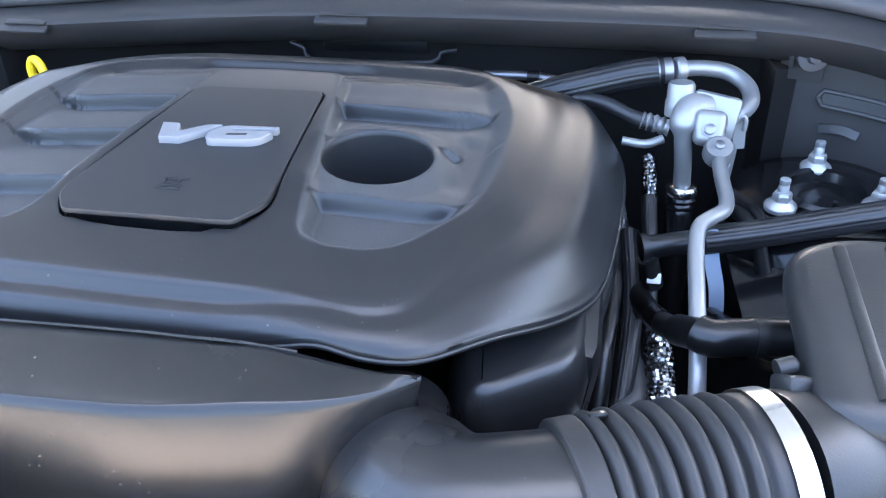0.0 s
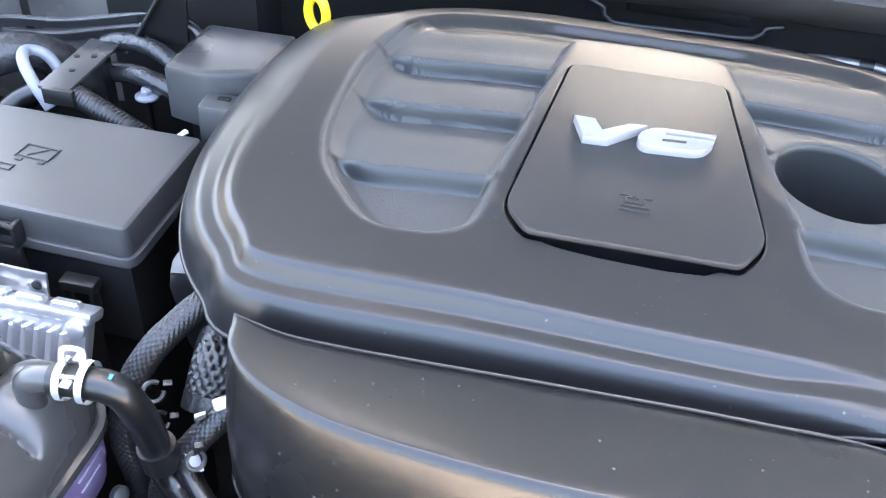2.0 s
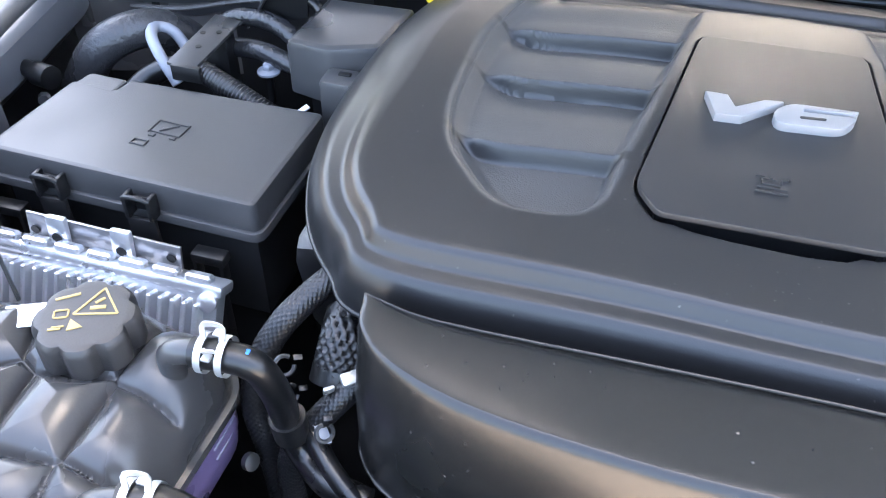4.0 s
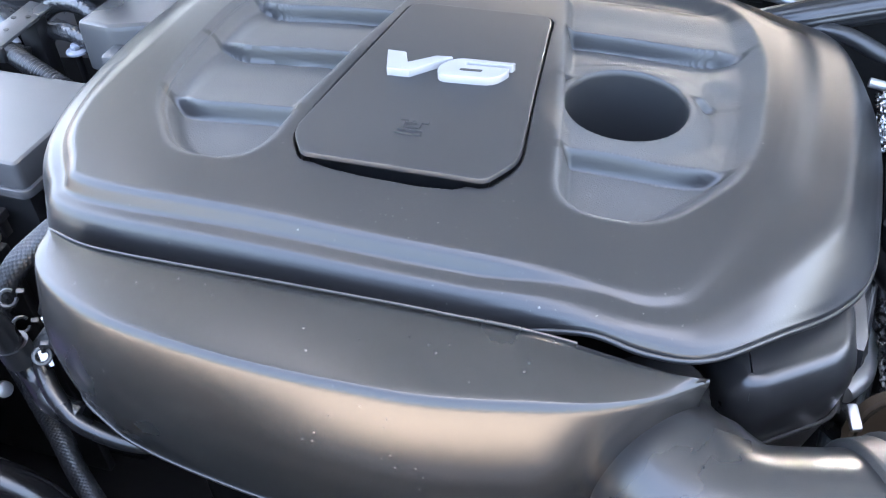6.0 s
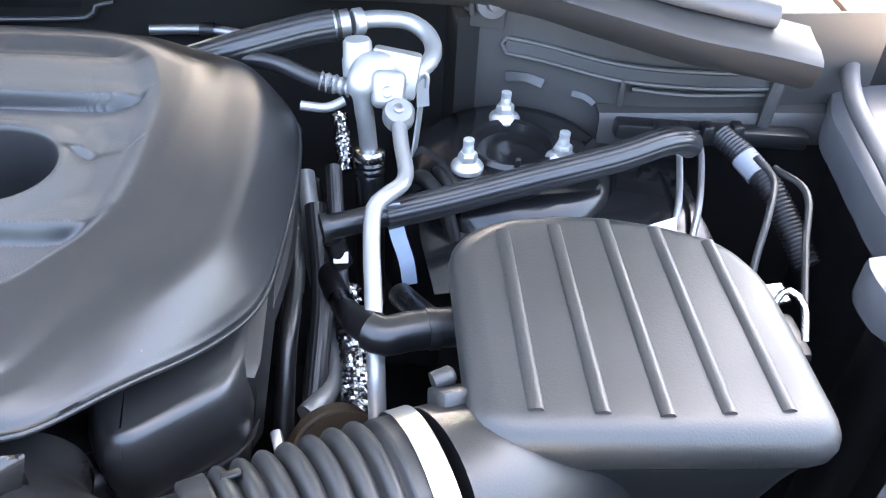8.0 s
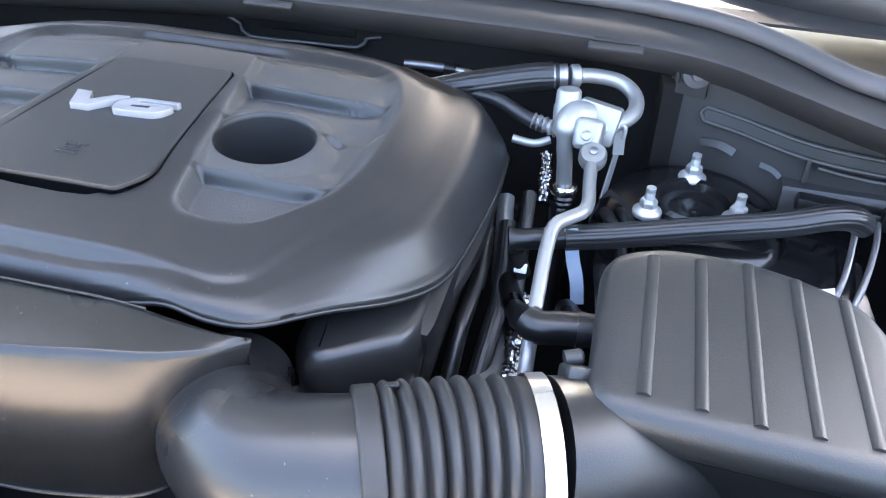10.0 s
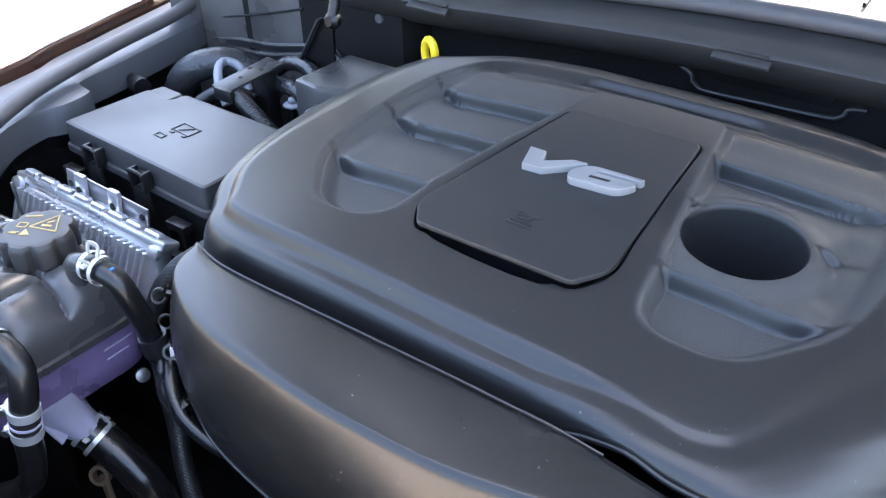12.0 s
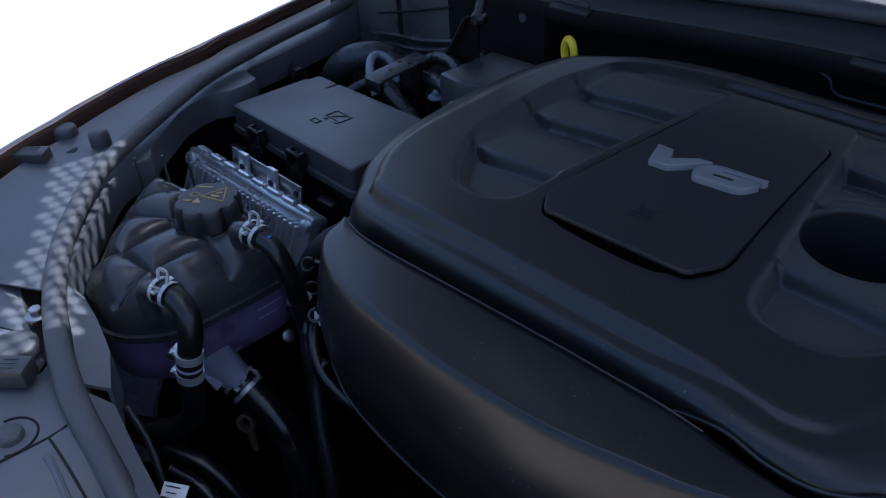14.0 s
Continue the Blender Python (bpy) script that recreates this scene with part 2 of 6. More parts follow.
def fluted(pts, r, flutes=16):
    """A sleeve whose skin runs in fine ridges along its length."""
    path = [Vector(p) for p in smooth_path(pts, 0.006)]
    n = 6 * flutes
    side = (path[1] - path[0]).cross(Vector((0.2, 0.1, 1))).normalized()
    rings = []
    for i, p in enumerate(path):
        t = (path[min(i + 1, len(path) - 1)] - path[max(i - 1, 0)]).normalized()
        side = (side - t * side.dot(t)).normalized()
        up = side.cross(t)
        rings.append([p + (side * math.cos(a) + up * math.sin(a)) * r * (1 + 0.045 * abs(math.cos(flutes * a / 2 + 0.15 * math.sin(i * 0.2)))) for a in (2 * math.pi * q / n for q in range(n))])
    return loft(rings)


def ribbed(pts, r, pitch=0.004, depth=0.08, n=20):
    """A corrugated tube."""
    return sweep(pts, lambda s, L: r * (1 + depth * math.cos(s / pitch * 2 * math.pi)), n, pitch / 6)


def loft(rings, bm=None, caps=(True, True), closed=True):
    """Skin over equal rings of points."""
    bm = bm or bmesh.new()
    R = [[bm.verts.new(p) for p in r] for r in rings]
    n = len(R[0])
    for A, B in zip(R, R[1:]):
        for k in range(n if closed else n - 1):
            bm.faces.new((A[k], A[(k + 1) % n], B[(k + 1) % n], B[k]))
    if caps[0]:
        bm.faces.new(R[0][::-1])
    if caps[1]:
        bm.faces.new(R[-1])
    return bm


def rounded(poly, r, n=5):
    """A polygon with rounded corners; r is one radius or one for each corner."""
    out = []
    k = len(poly)
    for i in range(k):
        p, a, b = (Vector(poly[j % k]).to_2d() for j in (i, i - 1, i + 1))
        rr = r[i] if isinstance(r, (list, tuple)) else r
        da, db = (a - p), (b - p)
        ra = min(rr, da.length * 0.49, db.length * 0.49)
        s, e = p + da.normalized() * ra, p + db.normalized() * ra
        for j in range(n + 1):
            t = j / n
            out.append(tuple(s * (1 - t) ** 2 + p * 2 * t * (1 - t) + e * t * t))
    return out


def inset(poly, d):
    """Shrink a ring of plan points by d along its normals."""
    k = len(poly)
    area = sum(poly[i][0] * poly[(i + 1) % k][1] - poly[(i + 1) % k][0] * poly[i][1] for i in range(k))
    s = 1 if area > 0 else -1
    out = []
    for i in range(k):
        a, b = Vector(poly[i - 1]), Vector(poly[(i + 1) % k])
        t = (b - a).normalized()
        out.append((poly[i][0] - t.y * d * s, poly[i][1] + t.x * d * s))
    return out


def slab(poly, z0, z1, edge=0.003, bm=None, slope=None):
    """A plate over a plan ring with softened rims. slope(x, y) adds height to the top."""
    up = slope or (lambda x, y: 0.0)
    e = edge
    rings = [[(x, y, z0) for x, y in poly], [(x, y, z1 - e + up(x, y)) for x, y in poly]]
    rings.append([(x, y, z1 - 0.3 * e + up(x, y)) for x, y in inset(poly, 0.3 * e)])
    rings.append([(x, y, z1 + up(x, y)) for x, y in inset(poly, e)])
    rings.append([(x, y, z1 + up(x, y)) for x, y in inset(poly, 1.2 * e)])
    return loft(rings, bm)


def box(size, centre, bevel=0.003, turn=None, seg=2, bm=None):
    """A box with rounded edges; turn: a rotation matrix."""
    b = bmesh.new()
    bmesh.ops.create_cube(b, size=1)
    bmesh.ops.scale(b, vec=size, verts=b.verts)
    if bevel > 0:
        bmesh.ops.bevel(b, geom=b.edges[:], offset=min(bevel, min(size) * 0.45), segments=seg, profile=0.5, affect="EDGES")
    m = Matrix.Translation(centre) @ (turn.to_4x4() if turn else Matrix.Identity(4))
    bmesh.ops.transform(b, matrix=m, verts=b.verts)
    if bm is None:
        return b
    me = bpy.data.meshes.new("joined")
    b.to_mesh(me)
    b.free()
    bm.from_mesh(me)
    bpy.data.meshes.remove(me)
    return bm


def turn(rx=0, ry=0, rz=0):
    return Euler((radians(rx), radians(ry), radians(rz))).to_matrix()


def lathe(profile, centre, axis=(0, 0, 1), n=24, bm=None, caps=True):
    """Turn (radius, height) pairs round an axis from centre."""
    q = Vector((0, 0, 1)).rotation_difference(Vector(axis).normalized()).to_matrix()
    rings = []
    for r, h in profile:
        rings.append([Vector(centre) + q @ Vector((r * math.cos(a), r * math.sin(a), h)) for a in (2 * math.pi * k / n for k in range(n))])
    return loft(rings, bm, (caps, caps))


def strip(pts, width, thick, normal=(0, 0, 1), bm=None, step=0.006):
    """A flat bent strip along a path, its flat side facing normal."""
    path = [Vector(p) for p in smooth_path(pts, step)]
    nv = Vector(normal).normalized()
    rings = []
    for i, p in enumerate(path):
        t = (path[min(i + 1, len(path) - 1)] - path[max(i - 1, 0)]).normalized()
        s = t.cross(nv).normalized() * width / 2
        u = s.cross(t).normalized() * thick / 2
        rings.append([p + s + u, p + s - u, p - s - u, p - s + u])
    return loft(rings, bm)


# ---- engine cover ----
CX = -0.018  # the cover's middle line
OUTLINE = smooth_path([(-0.25, -0.184), (-0.05, -0.197), (0.10, -0.200), (0.165, -0.204), (0.205, -0.196), (0.25, -0.153), (0.285, -0.107), (0.308, -0.06),
                       (0.318, 0.0), (0.325, 0.10), (0.320, 0.175), (0.297, 0.224), (0.25, 0.249), (0.15, 0.261), (-0.02, 0.265), (-0.20, 0.261),
                       (-0.295, 0.248), (-0.342, 0.214), (-0.364, 0.14), (-0.369, 0.05), (-0.36, -0.03), (-0.335, -0.10), (-0.30, -0.147)], 0.0026, True)


def sstep(a, b, x):
    t = np.clip((x - a) / (b - a), 0, 1)
    return t * t * (3 - 2 * t)


def poly_dist(px, py, poly):
    """Distance to a closed polygon, positive inside."""
    best = np.full(px.shape, 1e9)
    inside = np.zeros(px.shape, bool)
    k = len(poly)
    for i in range(k):
        (ax, ay), (bx, by) = poly[i], poly[(i + 1) % k]
        dx, dy = bx - ax, by - ay
        t = np.clip(((px - ax) * dx + (py - ay) * dy) / (dx * dx + dy * dy + 1e-12), 0, 1)
        best = np.minimum(best, np.hypot(px - ax - t * dx, py - ay - t * dy))
        if ay != by:
            inside ^= ((ay > py) != (by > py)) & (px < (bx - ax) * (py - ay) / (by - ay) + ax)
    return np.where(inside, best, -best)


PROFILE_U = np.linspace(0, 1, 201)


def profile(us, hs, blur):
    v = np.interp(PROFILE_U, us, hs)
    v = np.convolve(np.pad(v, blur, mode="edge"), np.ones(2 * blur + 1) / (2 * blur + 1), "valid")
    return (v - v[0]) / (v[-1] - v[0])


# rise from the lip to the deck in three steps: outer wall, ledge, shoulder; a steep wall before, a slanting one at the sides
FRONT = profile([0, 0.05, 0.13, 0.23, 0.32, 0.40, 0.60, 0.66, 0.80, 0.90, 1.0], [0, 0.30, 0.50, 0.64, 0.715, 0.73, 0.745, 0.77, 0.94, 0.99, 1.0], 5)
LEFT = profile([0, 0.04, 0.18, 0.36, 0.60, 0.80, 1.0], [0, 0.18, 0.50, 0.74, 0.865, 0.95, 1.0], 14)
SIDE = profile([0, 0.03, 0.15, 0.27, 0.34, 0.40, 0.60, 0.66, 0.80, 0.90, 1.0], [0, 0.13, 0.44, 0.70, 0.775, 0.79, 0.805, 0.83, 0.935, 0.985, 1.0], 6)
POCKET = rounded([(-0.05, 0.205), (0.208, 0.205), (0.236, 0.11), (0.234, 0.0), (0.224, -0.05), (0.176, -0.114), (0.112, -0.113), (0.105, -0.06), (0.066, 0.172), (-0.05, 0.178)],
                 [0.001, 0.05, 0.03, 0.03, 0.03, 0.026, 0.030, 0.02, 0.012, 0.001])
LOUVRES = ((0.1165, 0.1110), (0.0390, 0.0335), (-0.0490, -0.0570))  # crest and foot of each louvre in a pocket
LID = rounded([(-0.063, 0.120), (0.062, 0.121), (0.0785, -0.082), (0.061, -0.1095), (-0.074, -0.1095), (-0.0905, -0.085)], [0.013, 0.013, 0.012, 0.006, 0.006, 0.012], 5)
PLATE = rounded([(-0.064, 0.174), (0.064, 0.174), (0.102, -0.06), (0.095, -0.122), (-0.095, -0.122), (-0.102, -0.06)], 0.012)
HOLE = (0.1395, 0.012, 0.0468)  # in the right pocket, from the middle line
SCOOP = [(-0.0745, -0.095), (-0.0745, -0.1075), (-0.0500, -0.1137), (-0.0260, -0.1163), (0.0160, -0.1176), (0.0390, -0.1155), (0.0600, -0.1030), (0.0600, -0.095)]


def louvres(ax, y):
    """Height of the louvres in a pocket, 0 to 1, and where their smooth faces are; each bends back towards its outer end."""
    yy = y - 0.011 * np.clip((ax - 0.178) / 0.04, 0, 1.3) ** 2
    f, smooth = np.zeros_like(y), np.zeros_like(y)
    start = 0.185
    for crest, foot in LOUVRES:
        ramp = np.clip((start - yy) / (start - crest), 0, 1)
        face = np.clip((crest - yy) / (crest - foot), 0, 1)
        f = np.where((yy <= start) & (yy > crest), ramp * (2 - ramp), f)
        inside = (yy <= crest) & (yy > foot)
        f = np.where(inside, 1 - face * face * (3 - 2 * face), f)
        smooth = np.where(inside, 1.0, smooth)
        start = foot
    return f, smooth


def cover_height(x, y):
    X = x - CX
    d = np.maximum(poly_dist(x, y, [tuple(p) for p in OUTLINE[::2]]), 0)
    ang = np.arctan2(y - 0.03, X)
    turned = sstep(-0.10, 0.0, X)  # the left corner is tight, the right one a broad chamfer
    front = turned * sstep(0.25, 0.80, -np.sin(ang)) * sstep(0.285, 0.175, np.abs(X)) + (1 - turned) * sstep(0.05, -0.15, y)
    brow = sstep(0.1, 0.6, -np.sin(ang)) * sstep(0.39, 0.21, np.abs(X)) * sstep(-0.30, 0.0, X)  # the lip rises across the front
    back = sstep(0.4, 0.8, np.sin(ang)) * sstep(0.30, 0.2, np.abs(X))
    widths = [(side - (1 - turned) * 0.18 * side) * (1 - front) * (1 - back) + ahead * front + behind * back * (1 - front) for side, ahead, behind in ((0.034, 0.013, 0.011), (0.055, 0.021, 0.018), (0.092, 0.034, 0.034))]
    lip = 0.938 + 0.018 * brow + 0.026 * back + (0.021 * sstep(0.05, 0.11, x) * sstep(0.32, 0.22, x) + 0.007 * np.exp(-((x - 0.135) / 0.022) ** 2)) * sstep(0, -0.10, y)
    ax = np.abs(X)
    deck = 1.0085 - np.where(y < 0.07, 0.20, 0.08) * (y - 0.07) ** 2 - 0.014 * (ax / 0.35) ** 4 - np.where(X < 0, 0.008, 0.004) * sstep(0.08, 0.26, ax) - 0.007 * sstep(0.185, 0.26, y)
    w1, w2, w3 = widths
    u = np.where(d < w1, 0.36 * d / w1, np.where(d < w2, 0.36 + 0.24 * (d - w1) / (w2 - w1), 0.60 + 0.40 * np.clip((d - w2) / (w3 - w2), 0, 1)))
    steep = np.clip(front + back, 0, 1)
    z = lip + (deck - lip) * (np.interp(u, PROFILE_U, FRONT) * steep + (np.interp(u, PROFILE_U, SIDE) * turned + np.interp(u, PROFILE_U, LEFT) * (1 - turned)) * (1 - steep))
    # a sunk field behind and either side of the lid; in it three louvres a side, flush at their outer tips
    pd = poly_dist(ax, y, POCKET)
    inner = sstep(0.032, 0.010, ax - np.interp(y, [-0.06, 0.172], [0.105, 0.066]))
    pd = pd * (1 + 1.2 * inner)  # a steeper wall beside the lid
    pm = sstep(-0.007, 0.015, pd)
    ring = sstep(HOLE[2] + 0.022, HOLE[2] + 0.002, np.hypot(X - HOLE[0], y - HOLE[1]))
    pm = np.maximum(pm, ring * sstep(0.0, 0.004, pd + 0.004))
    z -= (0.0200 - 0.0030 * sstep(-0.02, -0.07, y) - 0.012 * sstep(0.135, 0.195, y)) * pm
    f, _ = louvres(ax, y)
    tongue = sstep(0.232, 0.196, ax) * (1 - sstep(0.0, 0.02, X) * sstep(0.192, 0.208, ax) * sstep(-0.03, 0.0, y) * sstep(0.085, 0.06, y))
    strip = 0.42 * sstep(-0.085, -0.030, y) * sstep(0.185, 0.150, y)
    z += (0.0150 * (f * tongue + strip * (1 - tongue)) * (1 - ring) + 0.0185 * ring) * pm
    # the joint round the grained insert
    z -= 0.0018 * np.exp(-(pd / 0.0012) ** 2) * (1 - inner) * sstep(0.0, -0.02, X) * sstep(0.19, 0.16, y)
    # raised plate that frames the lid
    z += 0.0025 * sstep(-0.008, 0.001, poly_dist(ax, y, PLATE)) * sstep(-0.09, -0.03, y) * (1 - ring)
    z -= 0.006 * sstep(-0.0017, -0.0002, poly_dist(X, y, LID))
    # finger scoop before the lid
    z -= 0.034 * sstep(-0.001, 0.003, poly_dist(X, y, SCOOP))
    return z


def engine_cover():
    t = thing("engine_cover", (CX, 0.03, 0.94), "large satin black plastic engine cover with a badge lid", "engine cover")
    out = np.array(OUTLINE)
    centre = np.array((CX, 0.03))
    rs = np.concatenate([np.linspace(1, 0.75, 90), np.linspace(0.75, 0.02, 300)[1:]])
    px = centre[0] + rs[:, None] * (out[None, :, 0] - centre[0])
    py = centre[1] + rs[:, None] * (out[None, :, 1] - centre[1])
    hx, hy, hr = HOLE[0] + CX, HOLE[1], HOLE[2]
    dist = np.hypot(px - hx, py - hy)
    near = np.abs(dist - hr) < 0.0013
    k = np.where(near, hr / np.maximum(dist, 1e-6), 1)
    px, py = hx + (px - hx) * k, hy + (py - hy) * k
    pz = cover_height(px, py)
    dist = np.hypot(px - hx, py - hy)
    bm = bmesh.new()
    low = [bm.verts.new((x, y, z - 0.006)) for x, y, z in zip(px[0], py[0], pz[0])]
    V = [[bm.verts.new((px[i, j], py[i, j], pz[i, j])) for j in range(px.shape[1])] for i in range(len(rs))]
    n = px.shape[1]
    for A, B in zip([low] + V, V):
        for j in range(n):
            bm.faces.new((A[j], A[(j + 1) % n], B[(j + 1) % n], B[j]))
    bm.faces.new(V[-1])
    bm.verts.ensure_lookup_table()
    gone = [f for f in bm.faces if (Vector(f.calc_center_median()[:2]) - Vector((hx, hy))).length < hr - 0.0002]
    bmesh.ops.delete(bm, geom=gone, context="FACES")
    body = part("shell", bm, M_COVER, t, smooth=60)
    vc = np.empty(len(body.data.vertices) * 3)
    body.data.vertices.foreach_get("co", vc)
    vc = vc.reshape(-1, 3)
    grain = body.data.attributes.new("grain", "FLOAT", "POINT")
    vx, vy = np.abs(vc[:, 0] - CX), vc[:, 1]
    grain.data.foreach_set("value", sstep(-0.009, -0.003, poly_dist(vx, vy, POCKET)) * sstep(0.180, 0.160, vy) * (1 - 0.9 * louvres(vx, vy)[1]))
    rim = [(px[0, j], py[0, j], pz[0, j] - 0.005) for j in range(0, n, 3)]
    part("lip", sweep(rim + rim[:1], 0.0021, 8, raw=True, caps=False), M_COVER, t, smooth=180)
    ca = np.linspace(0, 2 * np.pi, 49)[:-1]
    cx, cy = hx + hr * np.cos(ca), hy + hr * np.sin(ca)
    cz = cover_height(cx, cy)
    rings = [[(hx + (hr + g) * math.cos(a), hy + (hr + g) * math.sin(a), zz + dz) for a, zz in zip(ca, cz)] for g, dz in ((0.0008, 0.0002), (-0.0006, -0.001), (-0.001, -0.006))]
    rings += [[(hx + r * math.cos(a), hy + r * math.sin(a), zz) for a in ca] for r, zz in ((hr - 0.004, 0.955), (hr - 0.007, 0.93), (0.006, 0.929))]
    part("filler_well", loft(rings, caps=(False, True)), M_LID, t, "deep round well in the cover", smooth=50)
    part("well_stem", box((0.007, 0.026, 0.016), (hx + 0.012, hy - 0.012, 0.936), 0.002), M_FILTER, t)
    part("well_knob", lathe([(0.016, 0), (0.016, 0.010), (0.013, 0.012), (0.0, 0.012)], (hx - 0.004, hy + 0.008, 0.929), n=20), M_BLACK, t)
    poly = [(x + CX, y) for x, y in LID]
    lid = part("lid", slab(poly, 1.0045, 1.0105, 0.0014, slope=lambda x, y: 0.018 * y), M_LID, t, "smooth black badge lid")
    # badge: slanted block letter and numeral
    def glyph(polys, name):
        bm = bmesh.new()
        for p in polys:
            slab([(x, y + 0.0015) for x, y in p], 1.0098, 1.0172, 0.0009, bm)
        part(name, bm, M_SILVER, lid, "raised silver badge letter")
    glyph([[(-0.0729, 0.0255), (-0.0646, -0.0020), (-0.0466, -0.0010), (-0.0186, 0.0258), (-0.0315, 0.0258), (-0.0513, 0.0108), (-0.0572, 0.0255)]], "badge_letter")
    # the numeral: a wide bowl under a long top bar, open at its right end
    outer = rounded([(0.0320, 0.0285), (-0.0150, 0.0265), (-0.0265, 0.0120), (-0.0235, -0.0020), (0.0215, 0.0015), (0.0310, 0.0200), (-0.0060, 0.0175), (-0.0050, 0.0210), (0.0305, 0.0236)],
                    [0.001, 0.013, 0.009, 0.010, 0.012, 0.006, 0.001, 0.001, 0.001], 4)
    glyph([outer], "badge_numeral")
    part("numeral_slot", slab(rounded([(-0.0085, 0.0090), (0.0090, 0.0105), (0.0098, 0.0140), (-0.0080, 0.0125)], 0.001, 2), 1.0160, 1.0174, 0.0003), M_BLACK, lid, "dark slot in the numeral")
    # oil can mark, raised in the lid
    bm = bmesh.new()
    for x0, y0, w, h in ((-0.0345, -0.0725, 0.0205, 0.0013), (-0.0335, -0.0680, 0.0190, 0.0011), (-0.0305, -0.0640, 0.0120, 0.0012), (-0.0310, -0.0640, 0.0012, 0.0062), (-0.0300, -0.0585, 0.0085, 0.0012),
                         (-0.0345, -0.0560, 0.0060, 0.0012), (-0.0190, -0.0625, 0.0012, 0.0050), (-0.0185, -0.0575, 0.0050, 0.0012), (-0.0140, -0.0570, 0.0012, 0.0030), (-0.0265, -0.0565, 0.0030, 0.0012)):
        slab(rounded([(x0, y0), (x0 + w, y0), (x0 + w, y0 + h), (x0, y0 + h)], 0.0004, 2), 1.0080, 1.0104, 0.0004, bm)
    part("oil_mark", bm, M_LID, lid, "raised oil can symbol")
    return t


engine_cover()


# ---- intake duct before the cover ----
def intake_duct():
    t = thing("intake_duct", (-0.03, -0.23, 0.87), "dusty satin black plastic air intake duct before the engine", "air duct")
    k = 80
    back = resample([(-0.2540, -0.1940), (-0.20, -0.2060), (-0.05, -0.2130), (0.06, -0.2150), (0.15, -0.2150), (0.201, -0.2155)], k)
    ridge = resample([(-0.255, -0.1955), (-0.2495, -0.217), (-0.232, -0.236), (-0.196, -0.254), (-0.146, -0.267), (-0.066, -0.277), (0.004, -0.279), (0.06, -0.275), (0.125, -0.260), (0.168, -0.239), (0.203, -0.2125)], k)
    # a crowned top; the front turns over in a short brow, bulges and falls steeply to the foot
    tang = np.gradient(ridge, axis=0)
    tang /= np.linalg.norm(tang, axis=1)[:, None]
    normal = np.stack([tang[:, 1], -tang[:, 0]], 1)
    ss = np.linspace(0, 1, k)
    swell = np.interp(ss, [0, 0.04, 0.10, 0.20, 0.8, 1.0], [0.001, 0.004, 0.013, 0.019, 0.019, 0.012])
    toe = np.interp(ss, [0, 0.06, 0.16, 0.6, 1.0], [0.006, 0.004, 0.000, 0.000, 0.004])
    crown = 0.987 - 0.015 * np.clip((0.02 - ridge[:, 0]) / 0.276, 0, 1) ** 1.4 - 0.014 * sstep(0.10, 0.203, ridge[:, 0])
    cut = 0.055 * np.clip((ss - 0.78) / 0.22, 0, 1) ** 1.6
    run = np.linspace(0, 1, 36) ** 1.5
    lean = np.radians(np.interp(run, [0, 0.03, 0.07, 0.30, 0.48, 0.75, 1.0], [76, 46, 27, 17, 2, -9, -14]))
    step_ = np.diff(run, prepend=0)
    ahead, down = np.cumsum(np.sin(lean) * step_), np.cumsum(np.cos(lean) * step_)
    ahead, down = ahead / ahead.max(), down / down[-1]
    rings = []
    for i in range(k):
        b, f = back[i], ridge[i]
        zt = crown[i]
        pts = [(b[0], b[1], zt - 0.03), (b[0], b[1], zt - 0.002), (*(b + (f - b) * 0.03), zt)]
        for u in (0.2, 0.45, 0.65, 0.8, 0.92):
            pts.append((*(b + (f - b) * u), zt + 0.0015 * math.cos(u * math.pi / 2) - 0.0015 * u ** 4))
        for a, d in zip(ahead, down):
            o = swell[i] * a + toe[i] * d * d
            pts.append((f[0] + normal[i, 0] * o - cut[i] * d, f[1] + normal[i, 1] * o, zt - 0.0015 - (zt - 0.0015 - 0.848) * d))
        last = pts[-1]
        pts.append((last[0] * 0.98, last[1] + 0.012, last[2] - 0.002))
        pts.append((last[0] * 0.96, last[1] + 0.05, last[2] - 0.004))
        rings.append(pts)
    part("shell", loft(rings, closed=False, caps=(False, False)), M_DUCT, t, smooth=50)
    part("edge_lip", sweep([tuple(r[-3]) for r in rings[:77:4]], 0.0016, 8), M_DUCT, t)
    part("seam_lip", sweep([(b[0], b[1] - 0.001, c + 0.0005) for b, c in zip(back[:72:6], crown[:72:6])], 0.0012, 8), M_DUCT, t)


intake_duct()


